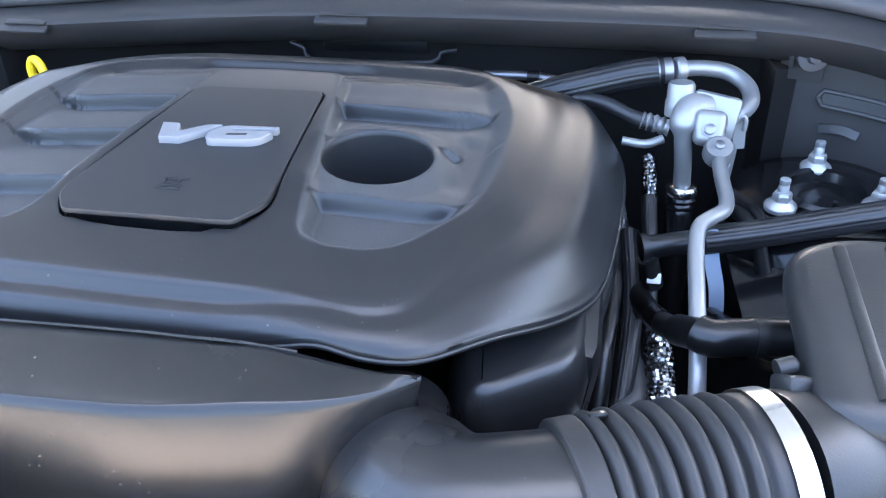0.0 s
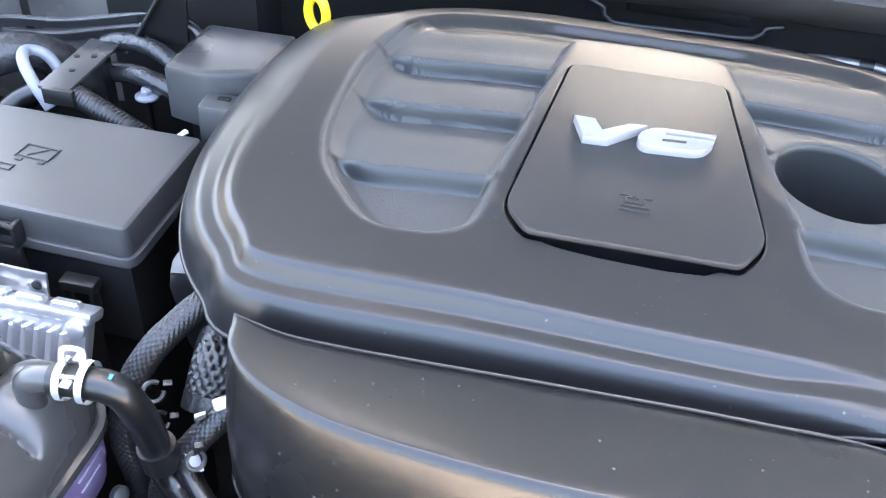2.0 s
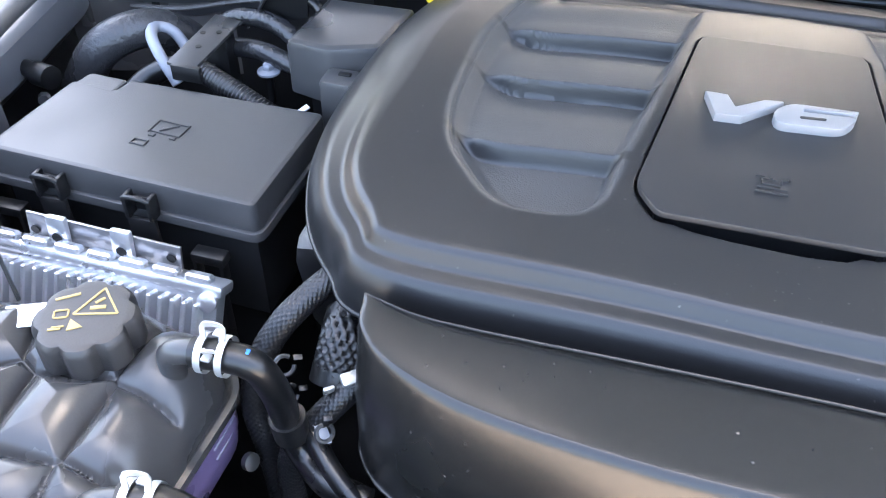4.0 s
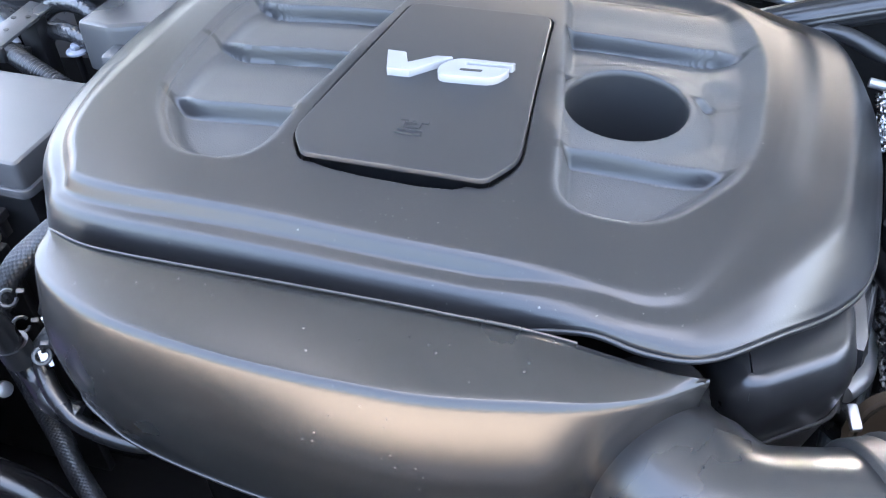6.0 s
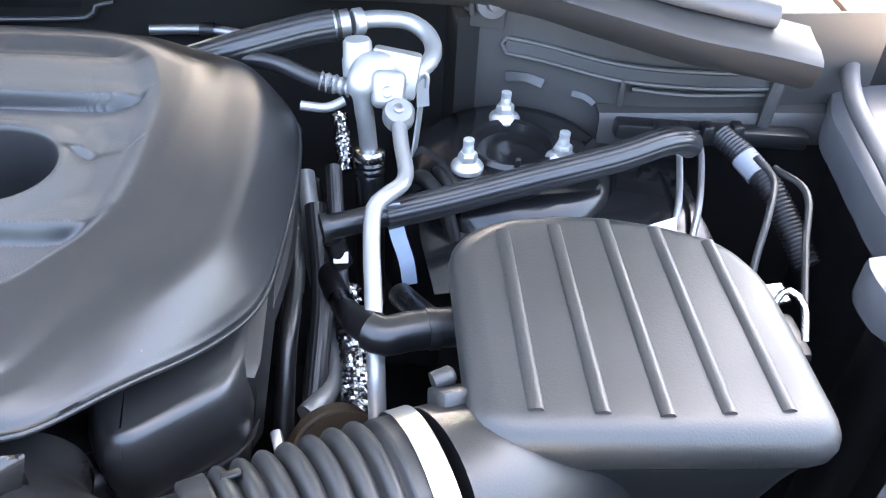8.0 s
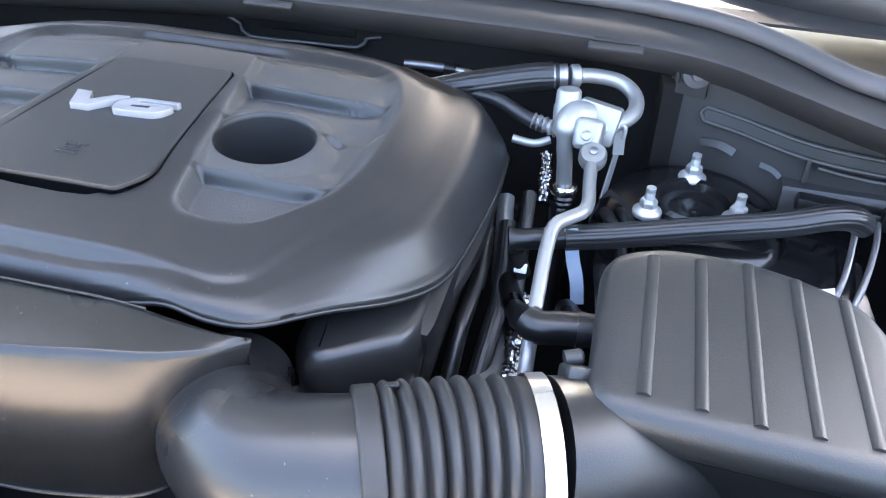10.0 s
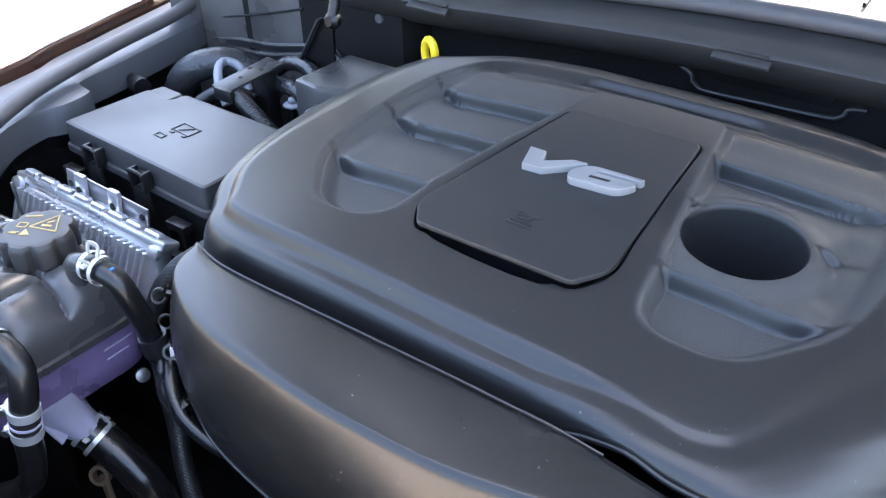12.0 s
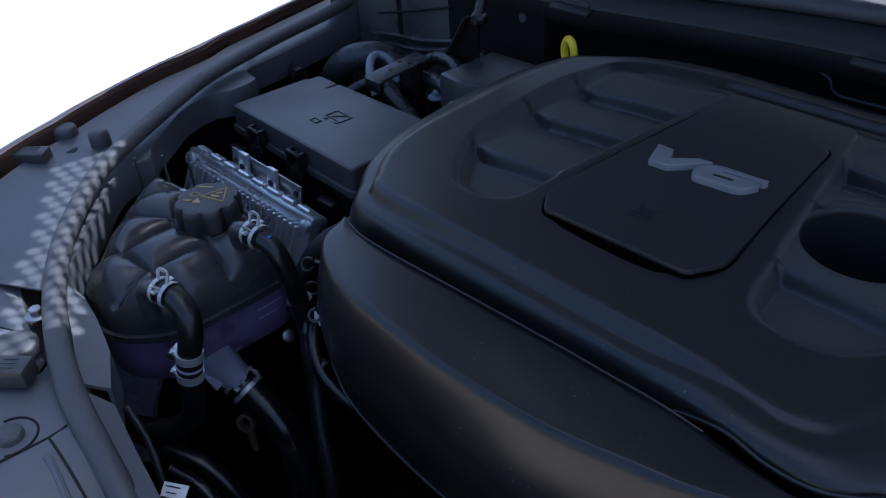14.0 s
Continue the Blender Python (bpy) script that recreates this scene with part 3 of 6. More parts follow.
# ---- inlet elbow and ribbed hose ----
def inlet_hose():
    t = thing("air_intake_hose", (0.30, -0.26, 0.86), "black ribbed rubber air intake hose with steel band", "intake hose")
    part("elbow", sweep([(0.174, -0.172, 0.896), (0.180, -0.207, 0.900), (0.196, -0.243, 0.905), (0.232, -0.270, 0.911), (0.275, -0.2685, 0.916), (0.318, -0.2575, 0.919)], lambda s, L: 0.039 + 0.0148 * float(sstep(0.015, 0.080, s)), 40, 0.004), M_ELBOW, t, "smooth black plastic elbow")
    for o in (0.0, 0.005):
        part("elbow_mark", box((0.013, 0.0012, 0.0012), (0.2935 + o * 0.2, -0.2375 - o, 0.9676 + o * 0.4), 0.0003, turn(-25, 0, 20)), M_SEAL, t, "two short raised strokes")
    part("cuff", sweep([(0.297, -0.2660, 0.919), (0.312, -0.2596, 0.919)], lambda s, L: 0.0600 - 0.0015 * (s < 0.0012 or s > L - 0.0012), 48, 0.0012), M_BELLOWS, t, smooth=80)
    def ribs(s, L):
        n_ = (L - 0.024) / 7
        if s > L - 0.024:
            return 0.0595 - 0.004 * max(0.0, 1 - (s - L + 0.024) / 0.004)
        return 0.0530 + 0.0085 * abs(math.sin(math.pi * s / n_)) ** 0.7
    part("bellows", sweep([(0.311, -0.2600, 0.919), (0.36, -0.2390, 0.9175), (0.415, -0.218, 0.915)], ribs, 48, 0.0010), M_BELLOWS, t, smooth=80)
    part("tab", box((0.011, 0.006, 0.003), (0.311, -0.2315, 0.9735), 0.001, turn(-20, 0, 20)), M_RUBBER, t)
    part("band", sweep([(0.406, -0.2213, 0.915), (0.419, -0.2167, 0.915)], lambda s, L: 0.0618, 48, 0.003, caps=False), M_STEEL, t, "bright steel band clamp")
    part("band_housing", box((0.030, 0.022, 0.014), (0.434, -0.170, 0.957), 0.003, turn(-35, 15, 20)), M_FILTER, t, "grey plastic clamp housing")
    part("band_screw", lathe([(0.006, 0), (0.006, 0.012), (0.004, 0.014), (0, 0.014)], (0.420, -0.162, 0.963), (0.9, 0.35, 0.1), 14), M_FILTER, t)
    part("outlet", sweep([(0.418, -0.2170, 0.915), (0.436, -0.209, 0.911), (0.462, -0.192, 0.897), (0.505, -0.155, 0.868)], lambda s, L: 0.0595, 40, 0.01), M_BLACK, t)


inlet_hose()


# ---- air filter box ----
def filter_box():
    t = thing("air_filter_box", (0.56, -0.14, 0.80), "dark grey plastic air filter box with five ribs", "air filter box")
    base = rounded([(0.438, -0.214), (0.436, -0.045), (0.475, -0.016), (0.535, -0.004), (0.592, -0.007), (0.646, -0.024), (0.668, -0.060), (0.672, -0.205)], [0.030, 0.024, 0.03, 0.04, 0.04, 0.02, 0.03, 0.026], 8)
    up = lambda x, y: 0.05 * (y + 0.2) - 0.11 * (x - 0.44)
    cx, cy = 0.555, -0.110
    def ring(poly, u, z):
        lift = min(1.0, max(0.0, (z - 0.86) / 0.09))
        return [(cx + (x - cx) * u, cy + (y - cy) * u, z + lift * up(cx + (x - cx) * u, cy + (y - cy) * u)) for x, y in poly]
    tray = [ring(base, u, z) for u, z in ((0.74, 0.80), (0.79, 0.86), (0.85, 0.90), (0.91, 0.930), (0.955, 0.940))]
    part("tray", loft(tray), M_BLACK, t, "black lower half under the lid", smooth=60)
    rings = [ring(base, u, z) for u, z in ((0.94, 0.938), (0.965, 0.943), (0.99, 0.950), (1.0, 0.958))]
    rings += [ring(inset(base, d), 1.0, z) for d, z in ((0.001, 0.9640), (0.004, 0.9695), (0.008, 0.9730), (0.013, 0.9753))]
    rings += [ring(inset(base, 0.013), u, 0.976) for u in (0.95, 0.8, 0.6, 0.4, 0.2, 0.06)]
    lid = part("lid", loft(rings), M_FILTER, t, smooth=80)
    for i in range(5):
        xf, xb = 0.476 + 0.0392 * i, 0.4757 + 0.0380 * i
        yf, yb = (-0.194, -0.194, -0.194, -0.190, -0.186)[i], (-0.040, -0.030, -0.020, -0.024, -0.034)[i]
        pts = [(xf + (xb - xf) * u, yf + (yb - yf) * u, 0.9758 + up(xf + (xb - xf) * u, yf + (yb - yf) * u)) for u in (0, 0.3, 0.6, 0.85, 1.0)]
        part("rib", sweep(pts, 0.0050, 14, 0.01, flat=0.6), M_FILTER, t)
    part("skirt", loft([ring(base, 0.70, 0.70), ring(base, 0.73, 0.801)], caps=(True, False)), M_FILTER, t)


filter_box()


# ---- structure: ground, bay, firewall, cowl, fenders, hood ----
def structure(name, bm, mat, label, category, smooth=35):
    return tagged(part(name, bm, mat, None, label, smooth), category=category, kind="structure")


def sheet(rows, bm=None, thick=0.0, down=(0, 0, -1)):
    """A skin through rows of points, with a thickness towards down."""
    n = len(rows[0])
    bm = bm or bmesh.new()
    V = [[bm.verts.new(p) for p in r] for r in rows]
    for A, B in zip(V, V[1:]):
        for k in range(n - 1):
            bm.faces.new((A[k], A[k + 1], B[k + 1], B[k]))
    if thick:
        bmesh.ops.recalc_face_normals(bm, faces=bm.faces[:])
        bmesh.ops.solidify(bm, geom=bm.faces[:], thickness=thick)
    return bm


structure("ground", box((160, 160, 0.1), (0, 0, -0.05), 0), M_GROUND, "pale sunlit concrete ground around the car", "ground")
# added dark plate that keeps the bright ground out of the bay
structure("floor", box((1.7, 1.2, 0.02), (0.03, -0.06, 0.42), 0.004), M_DARK, "dark undertray added to close the bay below the engine", "floor")

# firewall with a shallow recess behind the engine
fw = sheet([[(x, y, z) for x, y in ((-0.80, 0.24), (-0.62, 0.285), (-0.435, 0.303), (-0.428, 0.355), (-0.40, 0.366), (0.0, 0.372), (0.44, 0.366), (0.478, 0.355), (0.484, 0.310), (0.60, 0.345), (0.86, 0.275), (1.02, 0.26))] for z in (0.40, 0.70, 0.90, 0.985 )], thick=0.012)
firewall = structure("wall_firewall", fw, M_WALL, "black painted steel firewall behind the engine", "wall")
RAIL = resample([(-0.80, 0.235, 0.998), (-0.60, 0.262, 1.0), (-0.38, 0.272, 1.008), (-0.15, 0.283, 1.022), (0.02, 0.287, 1.029), (0.25, 0.286, 1.031), (0.42, 0.280, 1.031),
                    (0.52, 0.262, 1.029), (0.60, 0.214, 1.026), (0.67, 0.173, 1.022), (0.73, 0.151, 1.019), (0.775, 0.142, 1.012)], 90)
SEALP = resample([(-0.80, 0.275, 1.008), (-0.60, 0.305, 1.012), (-0.38, 0.322, 1.022), (-0.15, 0.342, 1.038), (0.02, 0.352, 1.045), (0.25, 0.356, 1.047), (0.42, 0.352, 1.046),
                     (0.53, 0.325, 1.044), (0.595, 0.279, 1.041), (0.66, 0.222, 1.037), (0.72, 0.200, 1.033), (0.785, 0.186, 1.022)], 90)
rows = []
for r, s in zip(RAIL, SEALP):
    e = np.array(s) - np.array(r)
    e[2] = 0
    e /= np.linalg.norm(e)
    r, s = np.array(r), np.array(s)
    rows.append([tuple(r + e * 0.040 + (0, 0, -0.042)), tuple(r + e * 0.014 + (0, 0, -0.026)), tuple(r + e * 0.002 + (0, 0, -0.008)), tuple(r), tuple(r + e * 0.004 + (0, 0, 0.004)),
                 tuple(r * 0.5 + s * 0.5 + (0, 0, 0.001)), tuple(s + (0, 0, -0.006)), tuple(s + e * 0.03 + (0, 0, -0.006))])
structure("trim_cowl", sheet(rows, thick=0.003), M_GREY, "dusty grey plastic cowl rail above the firewall", "cowl trim", 50)
structure("trim_cowl_seal", sweep([tuple(np.array(p) + (0, 0.006, 0.004)) for p in SEALP[::3]], 0.0125, 14, flat=0.85), M_SEAL, "black rubber hood seal along the cowl", "seal")
for x, y, z in ((0.014, 0.2835, 1.024), (0.415, 0.277, 1.026), (-0.364, 0.270, 1.006)):
    c = thing("cowl_clip", (x, y, z - 0.005), "flat grey metal clip pushed on the cowl edge", "clip", "clips on the cowl rail")
    part("body", box((0.060, 0.011, 0.006), (x, y - 0.002, z), 0.002, turn(25)), M_GREY, c)
    part("tongue", box((0.050, 0.010, 0.002), (x, y + 0.006, z + 0.0065), 0.0005, turn(10)), M_GREY, c)
# grille behind the seal, then the windscreen
rows = [[(x, 0.385 + 0.05 * (0.4 - abs(x)) * (abs(x) < 0.4) + 0.09 * j, 1.035 + 0.012 * j) for x in np.linspace(-0.75, 0.75, 16)] for j in range(3)]
cowl = structure("trim_cowl_grille", sheet(rows, thick=0.004), M_GREY, "grey plastic cowl grille under the windscreen", "cowl grille")
for i in range(26):
    part("slat", box((0.004, 0.10, 0.006), (-0.70 + 0.056 * i, 0.49, 1.052), 0.001, turn(7)), M_BLACK, cowl)
structure("window_windscreen", sheet([[(x, 0.56 + 0.9 * j, 1.06 + 0.62 * j) for x in (-0.72, 0, 0.72)] for j in range(2)], thick=0.006), M_GLASS, "dark tinted windscreen behind the cowl", "windscreen")

rp = thing("rear_pipe", (0.20, 0.325, 0.94), "short silver pipe with black straps behind the cover", "pipe")
part("tube", sweep([(0.160, 0.352, 0.942), (0.19, 0.352, 0.943), (0.23, 0.349, 0.943), (0.275, 0.338, 0.939)], 0.0055, 14), M_DARKSTEEL, rp)
part("strap", sweep([(0.212, 0.3505, 0.943), (0.226, 0.3495, 0.943)], 0.0085, 14), M_BLACK, rp)

# handle-shaped bracket on the firewall
h = thing("firewall_bracket", (0.03, 0.36, 0.96), "thin black bent wire bracket on the firewall", "bracket")
part("wire", sweep([(-0.075, 0.355, 0.972), (-0.058, 0.353, 0.965), (-0.047, 0.350, 0.952), (0.03, 0.350, 0.953), (0.100, 0.350, 0.956), (0.110, 0.352, 0.967), (0.128, 0.355, 0.970)], 0.0028, 8), M_DIMTRIM, h)
part("pad", box((0.13, 0.012, 0.020), (0.03, 0.362, 0.972), 0.004), M_BLACK, h)

# side panels of the firewall: grey pressed plastic with ribs
def side_panel(name, line, z0, z1, label, mat):
    rows = [[(x, y, z) for x, y in line] for z in np.linspace(z0, z1, 6)]
    return structure(name, sheet(rows, thick=0.004), mat, label, "side panel")


right_line = [tuple(p) for p in smooth_path([(0.484, 0.318), (0.495, 0.306), (0.53, 0.296), (0.59, 0.272), (0.63, 0.258), (0.70, 0.252), (0.80, 0.256), (0.90, 0.262)], 0.02)]
pr = side_panel("trim_panel_east", right_line, 0.87, 1.012, "grey plastic side panel of the cowl", M_GREY)
up_rail = [(0.524, 0.2905, 0.966), (0.56, 0.278, 0.964), (0.63, 0.246, 0.960), (0.71, 0.240, 0.955), (0.80, 0.245, 0.952)]
for dz, dy, r in ((0.0, 0.0, 0.0026), (-0.015, -0.004, 0.0028)):
    part("rib", sweep([(x, y + dy, z + dz) for x, y, z in up_rail], r, 8, 0.01), M_GREY, pr)
part("rail_face", sheet([[(x, y + dy + 0.001, z + dz) for x, y, z in smooth_path(up_rail, 0.02)] for dz, dy in ((0.002, 0.002), (-0.016, -0.001))], thick=0.004), M_DIMTRIM, pr)
part("rail_end", sweep([(0.524, 0.2905, 0.966), (0.519, 0.290, 0.959), (0.524, 0.2865, 0.951)], 0.0027, 8), M_GREY, pr)
part("rib", sweep([(0.645, 0.244, 0.935), (0.70, 0.240, 0.930), (0.80, 0.245, 0.928)], 0.003, 8, 0.02), M_GREY, pr)
part("ledge", sheet([[(x, y + o, z) for x in (0.615, 0.70, 0.80, 0.90)] for y, o, z in ((0.255, 0.0, 0.912), (0.238, 0.0, 0.911), (0.234, 0.0, 0.905), (0.234, 0.0, 0.875))], thick=0.003), M_GREY, pr)
part("web", box((0.005, 0.008, 0.030), (0.634, 0.242, 0.932), 0.001), M_GREY, pr)
part("end_post", sweep([(0.800, 0.240, 0.985), (0.790, 0.236, 0.94), (0.785, 0.232, 0.90)], 0.007, 8), M_GREY, pr)
part("boss", lathe([(0.017, 0), (0.016, 0.004), (0.008, 0.005), (0.006, 0.010), (0.0, 0.010)], (0.506, 0.292, 1.003), (0.15, -1, 0.1), 24), M_SEAL, pr, "black rubber grommet")
part("boss_plate", box((0.034, 0.003, 0.06), (0.503, 0.2945, 1.005), 0.001, turn(0, 0, -14)), M_GREY, pr)
part("gusset", sweep([(0.487, 0.293, 0.990), (0.486, 0.290, 1.006), (0.492, 0.287, 1.018), (0.504, 0.285, 1.024)], 0.003, 8), M_GREY, pr)
part("slot", strip([(0.525, 0.286, 0.926), (0.545, 0.280, 0.928), (0.562, 0.273, 0.924)], 0.009, 0.003, (0.3, -1, 0.2)), M_DIMTRIM, pr)
part("slot", strip([(0.590, 0.262, 0.920), (0.603, 0.257, 0.918), (0.612, 0.253, 0.912)], 0.006, 0.003, (0.4, -1, 0.2)), M_DIMTRIM, pr)
# closed corner behind the seal: a black sheet stands in for the cavity's shade
tail = [p for p in SEALP if p[0] > 0.40]
structure("trim_cowl_corner", sheet([[(p[0], p[1] + 0.02, p[2] - 0.012) for p in tail], [(p[0] + 0.01, p[1] + 0.05, p[2] - 0.03) for p in tail], [(p[0] + 0.03, 0.75, 1.03) for p in tail]], thick=0.004), M_BLACK, "black plastic sheet put in for the dark cavity below the windscreen", "cowl corner")
hc = thing("hinge_cover", (0.66, 0.46, 1.04), "smooth grey plastic hinge cover behind the seal", "hinge cover")
part("shell", sweep([(0.46, 0.50, 1.045), (0.54, 0.47, 1.062), (0.64, 0.455, 1.06), (0.74, 0.44, 1.05), (0.86, 0.42, 1.03)], lambda s_, L: 0.018 + 0.020 * math.sin(min(1, s_ / L) * 3.1), 16, 0.01), M_GREY, hc)
left_line = [(-0.432, 0.300), (-0.55, 0.288), (-0.68, 0.262), (-0.80, 0.225)]
pl = side_panel("trim_panel_west", left_line, 0.80, 1.0, "glossy brown-grey side panel with curved ribs", M_WEST)
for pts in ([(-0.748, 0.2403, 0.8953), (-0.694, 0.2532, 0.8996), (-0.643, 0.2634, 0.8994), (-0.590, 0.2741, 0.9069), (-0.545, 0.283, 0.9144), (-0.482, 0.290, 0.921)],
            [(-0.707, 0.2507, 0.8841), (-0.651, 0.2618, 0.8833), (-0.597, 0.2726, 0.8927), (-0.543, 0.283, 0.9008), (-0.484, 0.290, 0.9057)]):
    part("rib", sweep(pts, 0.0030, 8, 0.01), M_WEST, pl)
    # the shade under each rib is put in as a strip of darker plastic
    part("rib_shade", sheet([[(x, y + 0.0005, z + dz) for x, y, z in smooth_path(pts, 0.02)] for dz in (-0.002, -0.009)], thick=0.002), M_DIMTRIM, pl, "dark strip painted as the shade below a rib")
part("seam", sweep([(-0.760, 0.2380, 0.924), (-0.742, 0.2426, 0.9266), (-0.690, 0.253, 0.9352), (-0.6215, 0.2667, 0.9508), (-0.5826, 0.2745, 0.9605)], 0.0016, 6), M_DARK, pl, "dark joint across the panel")
part("edge_post", box((0.014, 0.012, 0.14), (-0.757, 0.234, 0.93), 0.003, turn(0, 0, 12)), M_WEST, pl)
part("edge_post", box((0.005, 0.012, 0.13), (-0.436, 0.298, 0.936), 0.002), M_WEST, pl)
part("boss", lathe([(0.013, 0), (0.012, 0.004), (0.007, 0.005), (0.006, 0.010), (0.0, 0.010)], (-0.4590, 0.2965, 0.967), (0, -1, 0.1), 24), M_SEAL, pl, "black rubber grommet")

# fenders: top flange, outer skin and inner wall on each side
LEFT_SEAL = [(-0.756, 0.210, 0.946), (-0.732, 0.08, 0.945), (-0.712, -0.013, 0.944), (-0.688, -0.088, 0.943), (-0.652, -0.158, 0.942), (-0.606, -0.238, 0.941), (-0.566, -0.294, 0.940), (-0.495, -0.358, 0.938), (-0.453, -0.387, 0.937),
             (-0.403, -0.415, 0.935), (-0.342, -0.440, 0.934), (-0.27, -0.461, 0.930), (-0.183, -0.474, 0.900), (-0.08, -0.485, 0.840), (0.04, -0.487, 0.812)]


def fender(side, name, label):
    def P(p):
        return (p[0] if side < 0 else 0.10 - p[0], p[1], p[2])
    inner = [(-0.80, 0.50), (-0.775, 0.30), (-0.742, 0.216), (-0.733, 0.163), (-0.718, 0.065), (-0.709, -0.001), (-0.675, -0.009), (-0.671, -0.056), (-0.683, -0.074), (-0.672, -0.122), (-0.645, -0.160), (-0.611, -0.203), (-0.590, -0.215), (-0.586, -0.251), (-0.566, -0.279), (-0.524, -0.315), (-0.49, -0.347), (-0.42, -0.405)]
    outer = [(-0.87, 0.55), (-0.85, 0.30), (-0.825, 0.15), (-0.810, 0.08), (-0.805, 0.05), (-0.795, 0.0), (-0.785, -0.06), (-0.765, -0.15), (-0.735, -0.26), (-0.68, -0.40), (-0.60, -0.52)]
    a, b = resample(inner, 90), resample(outer, 90)
    flange = [[P((*p, 0.888)), P((*p, 0.918)), P((p[0] * 0.985 + q[0] * 0.015, p[1], 0.924))] + [P((p[0] + (q[0] - p[0]) * u, p[1] + (q[1] - p[1]) * u, 0.926 + 0.010 * u)) for u in (0.2, 0.45, 0.7)]
              + [P((p[0] + (q[0] - p[0]) * 0.785, p[1] + (q[1] - p[1]) * 0.785, 0.935)), P((p[0] + (q[0] - p[0]) * 0.80, p[1] + (q[1] - p[1]) * 0.80, 0.930)), P((p[0] + (q[0] - p[0]) * 0.80, p[1] + (q[1] - p[1]) * 0.80, 0.905))] for p, q in zip(a, b)]
    f = structure(name, sheet(flange, thick=0.002), M_PAINT, label, "fender", 40)
    at = lambda p, q, u, z: P((p[0] + (q[0] - p[0]) * u, p[1] + (q[1] - p[1]) * u, z))
    gutter = [[at(p, q, 0.77, 0.908), at(p, q, 0.90, 0.908)] for p, q in zip(a, b)]
    part("gutter", sheet(gutter, thick=0.002), M_DARK, f, "black gap between flange and outer panel")
    skin = [[at(p, q, 0.850, 0.906), at(p, q, 0.850, 0.944), at(p, q, 0.858, 0.949), at(p, q, 0.88, 0.9515), at(p, q, 0.93, 0.952), at(p, q, 0.98, 0.947), P((q[0] - 0.012, q[1], 0.93)), P((q[0] - 0.03, q[1], 0.88)), P((q[0] - 0.05, q[1], 0.75)), P((q[0] - 0.05, q[1], 0.45))] for p, q in zip(a, b)]
    part("outer_skin", sheet(skin), M_SKIN, f, "glossy dark brown painted outer panel", 40)
    wall = [[P((p[0] - 0.002, p[1], 0.892)), P((p[0] - 0.028, p[1], 0.86)), P((p[0] - 0.028, p[1], 0.42))] for p in a]
    part("inner_wall", sheet(wall), M_BLACK, f, "black inner wheel arch wall")
    return f


fl = fender(-1, "trim_fender_west", "grey painted fender flange beside the engine bay")
fr = fender(1, "trim_fender_east", "grey painted fender flange beside the engine bay")
structure("trim_fender_seal_west", sweep([(-0.79, 0.30, 0.96)] + LEFT_SEAL, 0.0108, 14, 0.01, flat=0.85), M_SEAL, "black rubber seal along the fender edge", "seal")
structure("trim_fender_seal_east", sweep([(0.10 - x, y, z) for x, y, z in [(-0.79, 0.30, 0.96)] + LEFT_SEAL[:9]], 0.0095, 12, 0.01, flat=0.8), M_SEAL, "black rubber seal along the fender edge", "seal")

# radiator support across the front
def support(x):
    """Middle line and height of the front panel."""
    u = min(1.0, abs(x - 0.04) / 0.62)
    lo, hi = (0.10, 0.46) if x < 0.04 else (0.20, 0.75)
    return -0.500 + 0.10 * u ** 4, 0.770 + 0.155 * float(sstep(lo, hi, u))


rows = []
for x in np.linspace(-0.62, 0.70, 61):
    c, top = support(x)
    rows.append([(x, c + 0.04, 0.60), (x, c + 0.036, top - 0.03), (x, c + 0.030, top - 0.008), (x, c + 0.015, top - 0.002), (x, c - 0.05, top - 0.004), (x, c - 0.15, top - 0.025), (x, c - 0.20, top - 0.05), (x, c - 0.23, 0.78), (x, c - 0.23, 0.40)])
rs_ = structure("trim_radiator_support", sheet(rows, thick=0.003), M_SUPPORT, "grey plastic panel over the radiator", "radiator panel", 40)
ring = [(-0.278 + 0.020 * math.cos(a), -0.511 + 0.020 * math.sin(a)) for a in np.linspace(-0.6, 3.0, 14)]
for pts in ([(-0.262, -0.545), (-0.255, -0.491), (-0.257, -0.476)], [(-0.255, -0.491), (-0.21, -0.494), (-0.173, -0.497), (-0.14, -0.50)], ring, [(-0.43, -0.470), (-0.40, -0.456), (-0.375, -0.449)]):
    pts = smooth_path([(*p, 0.0) for p in pts], 0.006)
    part("joint", sweep([(p[0], p[1], support(p[0])[1] - 0.0025) for p in pts], 0.0011, 6, raw=True), M_DARK, rs_, "dark joint between front panels")
part("fold", sweep([(x, y, support(x)[1] - 0.0045) for x, y in ((-0.240, -0.500), (-0.226, -0.501), (-0.205, -0.505), (-0.185, -0.508), (-0.16, -0.512))], 0.0035, 8), M_SUPPORT, rs_, "rounded fold in the panel")

# open hood with a pierced vent
HINGE, RISE = Vector((0, 0.47, 1.09)), radians(55)


def on_hood(x, d, lift=0.0):
    v = HINGE + Vector((x, -math.cos(RISE) * d, math.sin(RISE) * d)) + Vector((0, math.sin(RISE), math.cos(RISE))) * lift
    return tuple(v)


VENT = (-0.56, -0.25, 0.56, 0.90)
xs = [-0.88, -0.72, VENT[0], VENT[1], 0.3, 0.6, 0.98]
ds = [0.035, 0.25, VENT[2], VENT[3], 1.0, 1.18]
bm = bmesh.new()
V = [[bm.verts.new(on_hood(x, d, 0.03 * (1 - (x / 0.78) ** 2))) for x in xs] for d in ds]
for i in range(len(ds) - 1):
    for j in range(len(xs) - 1):
        if not (i == 2 and j == 2):
            bm.faces.new((V[i][j], V[i][j + 1], V[i + 1][j + 1], V[i + 1][j]))
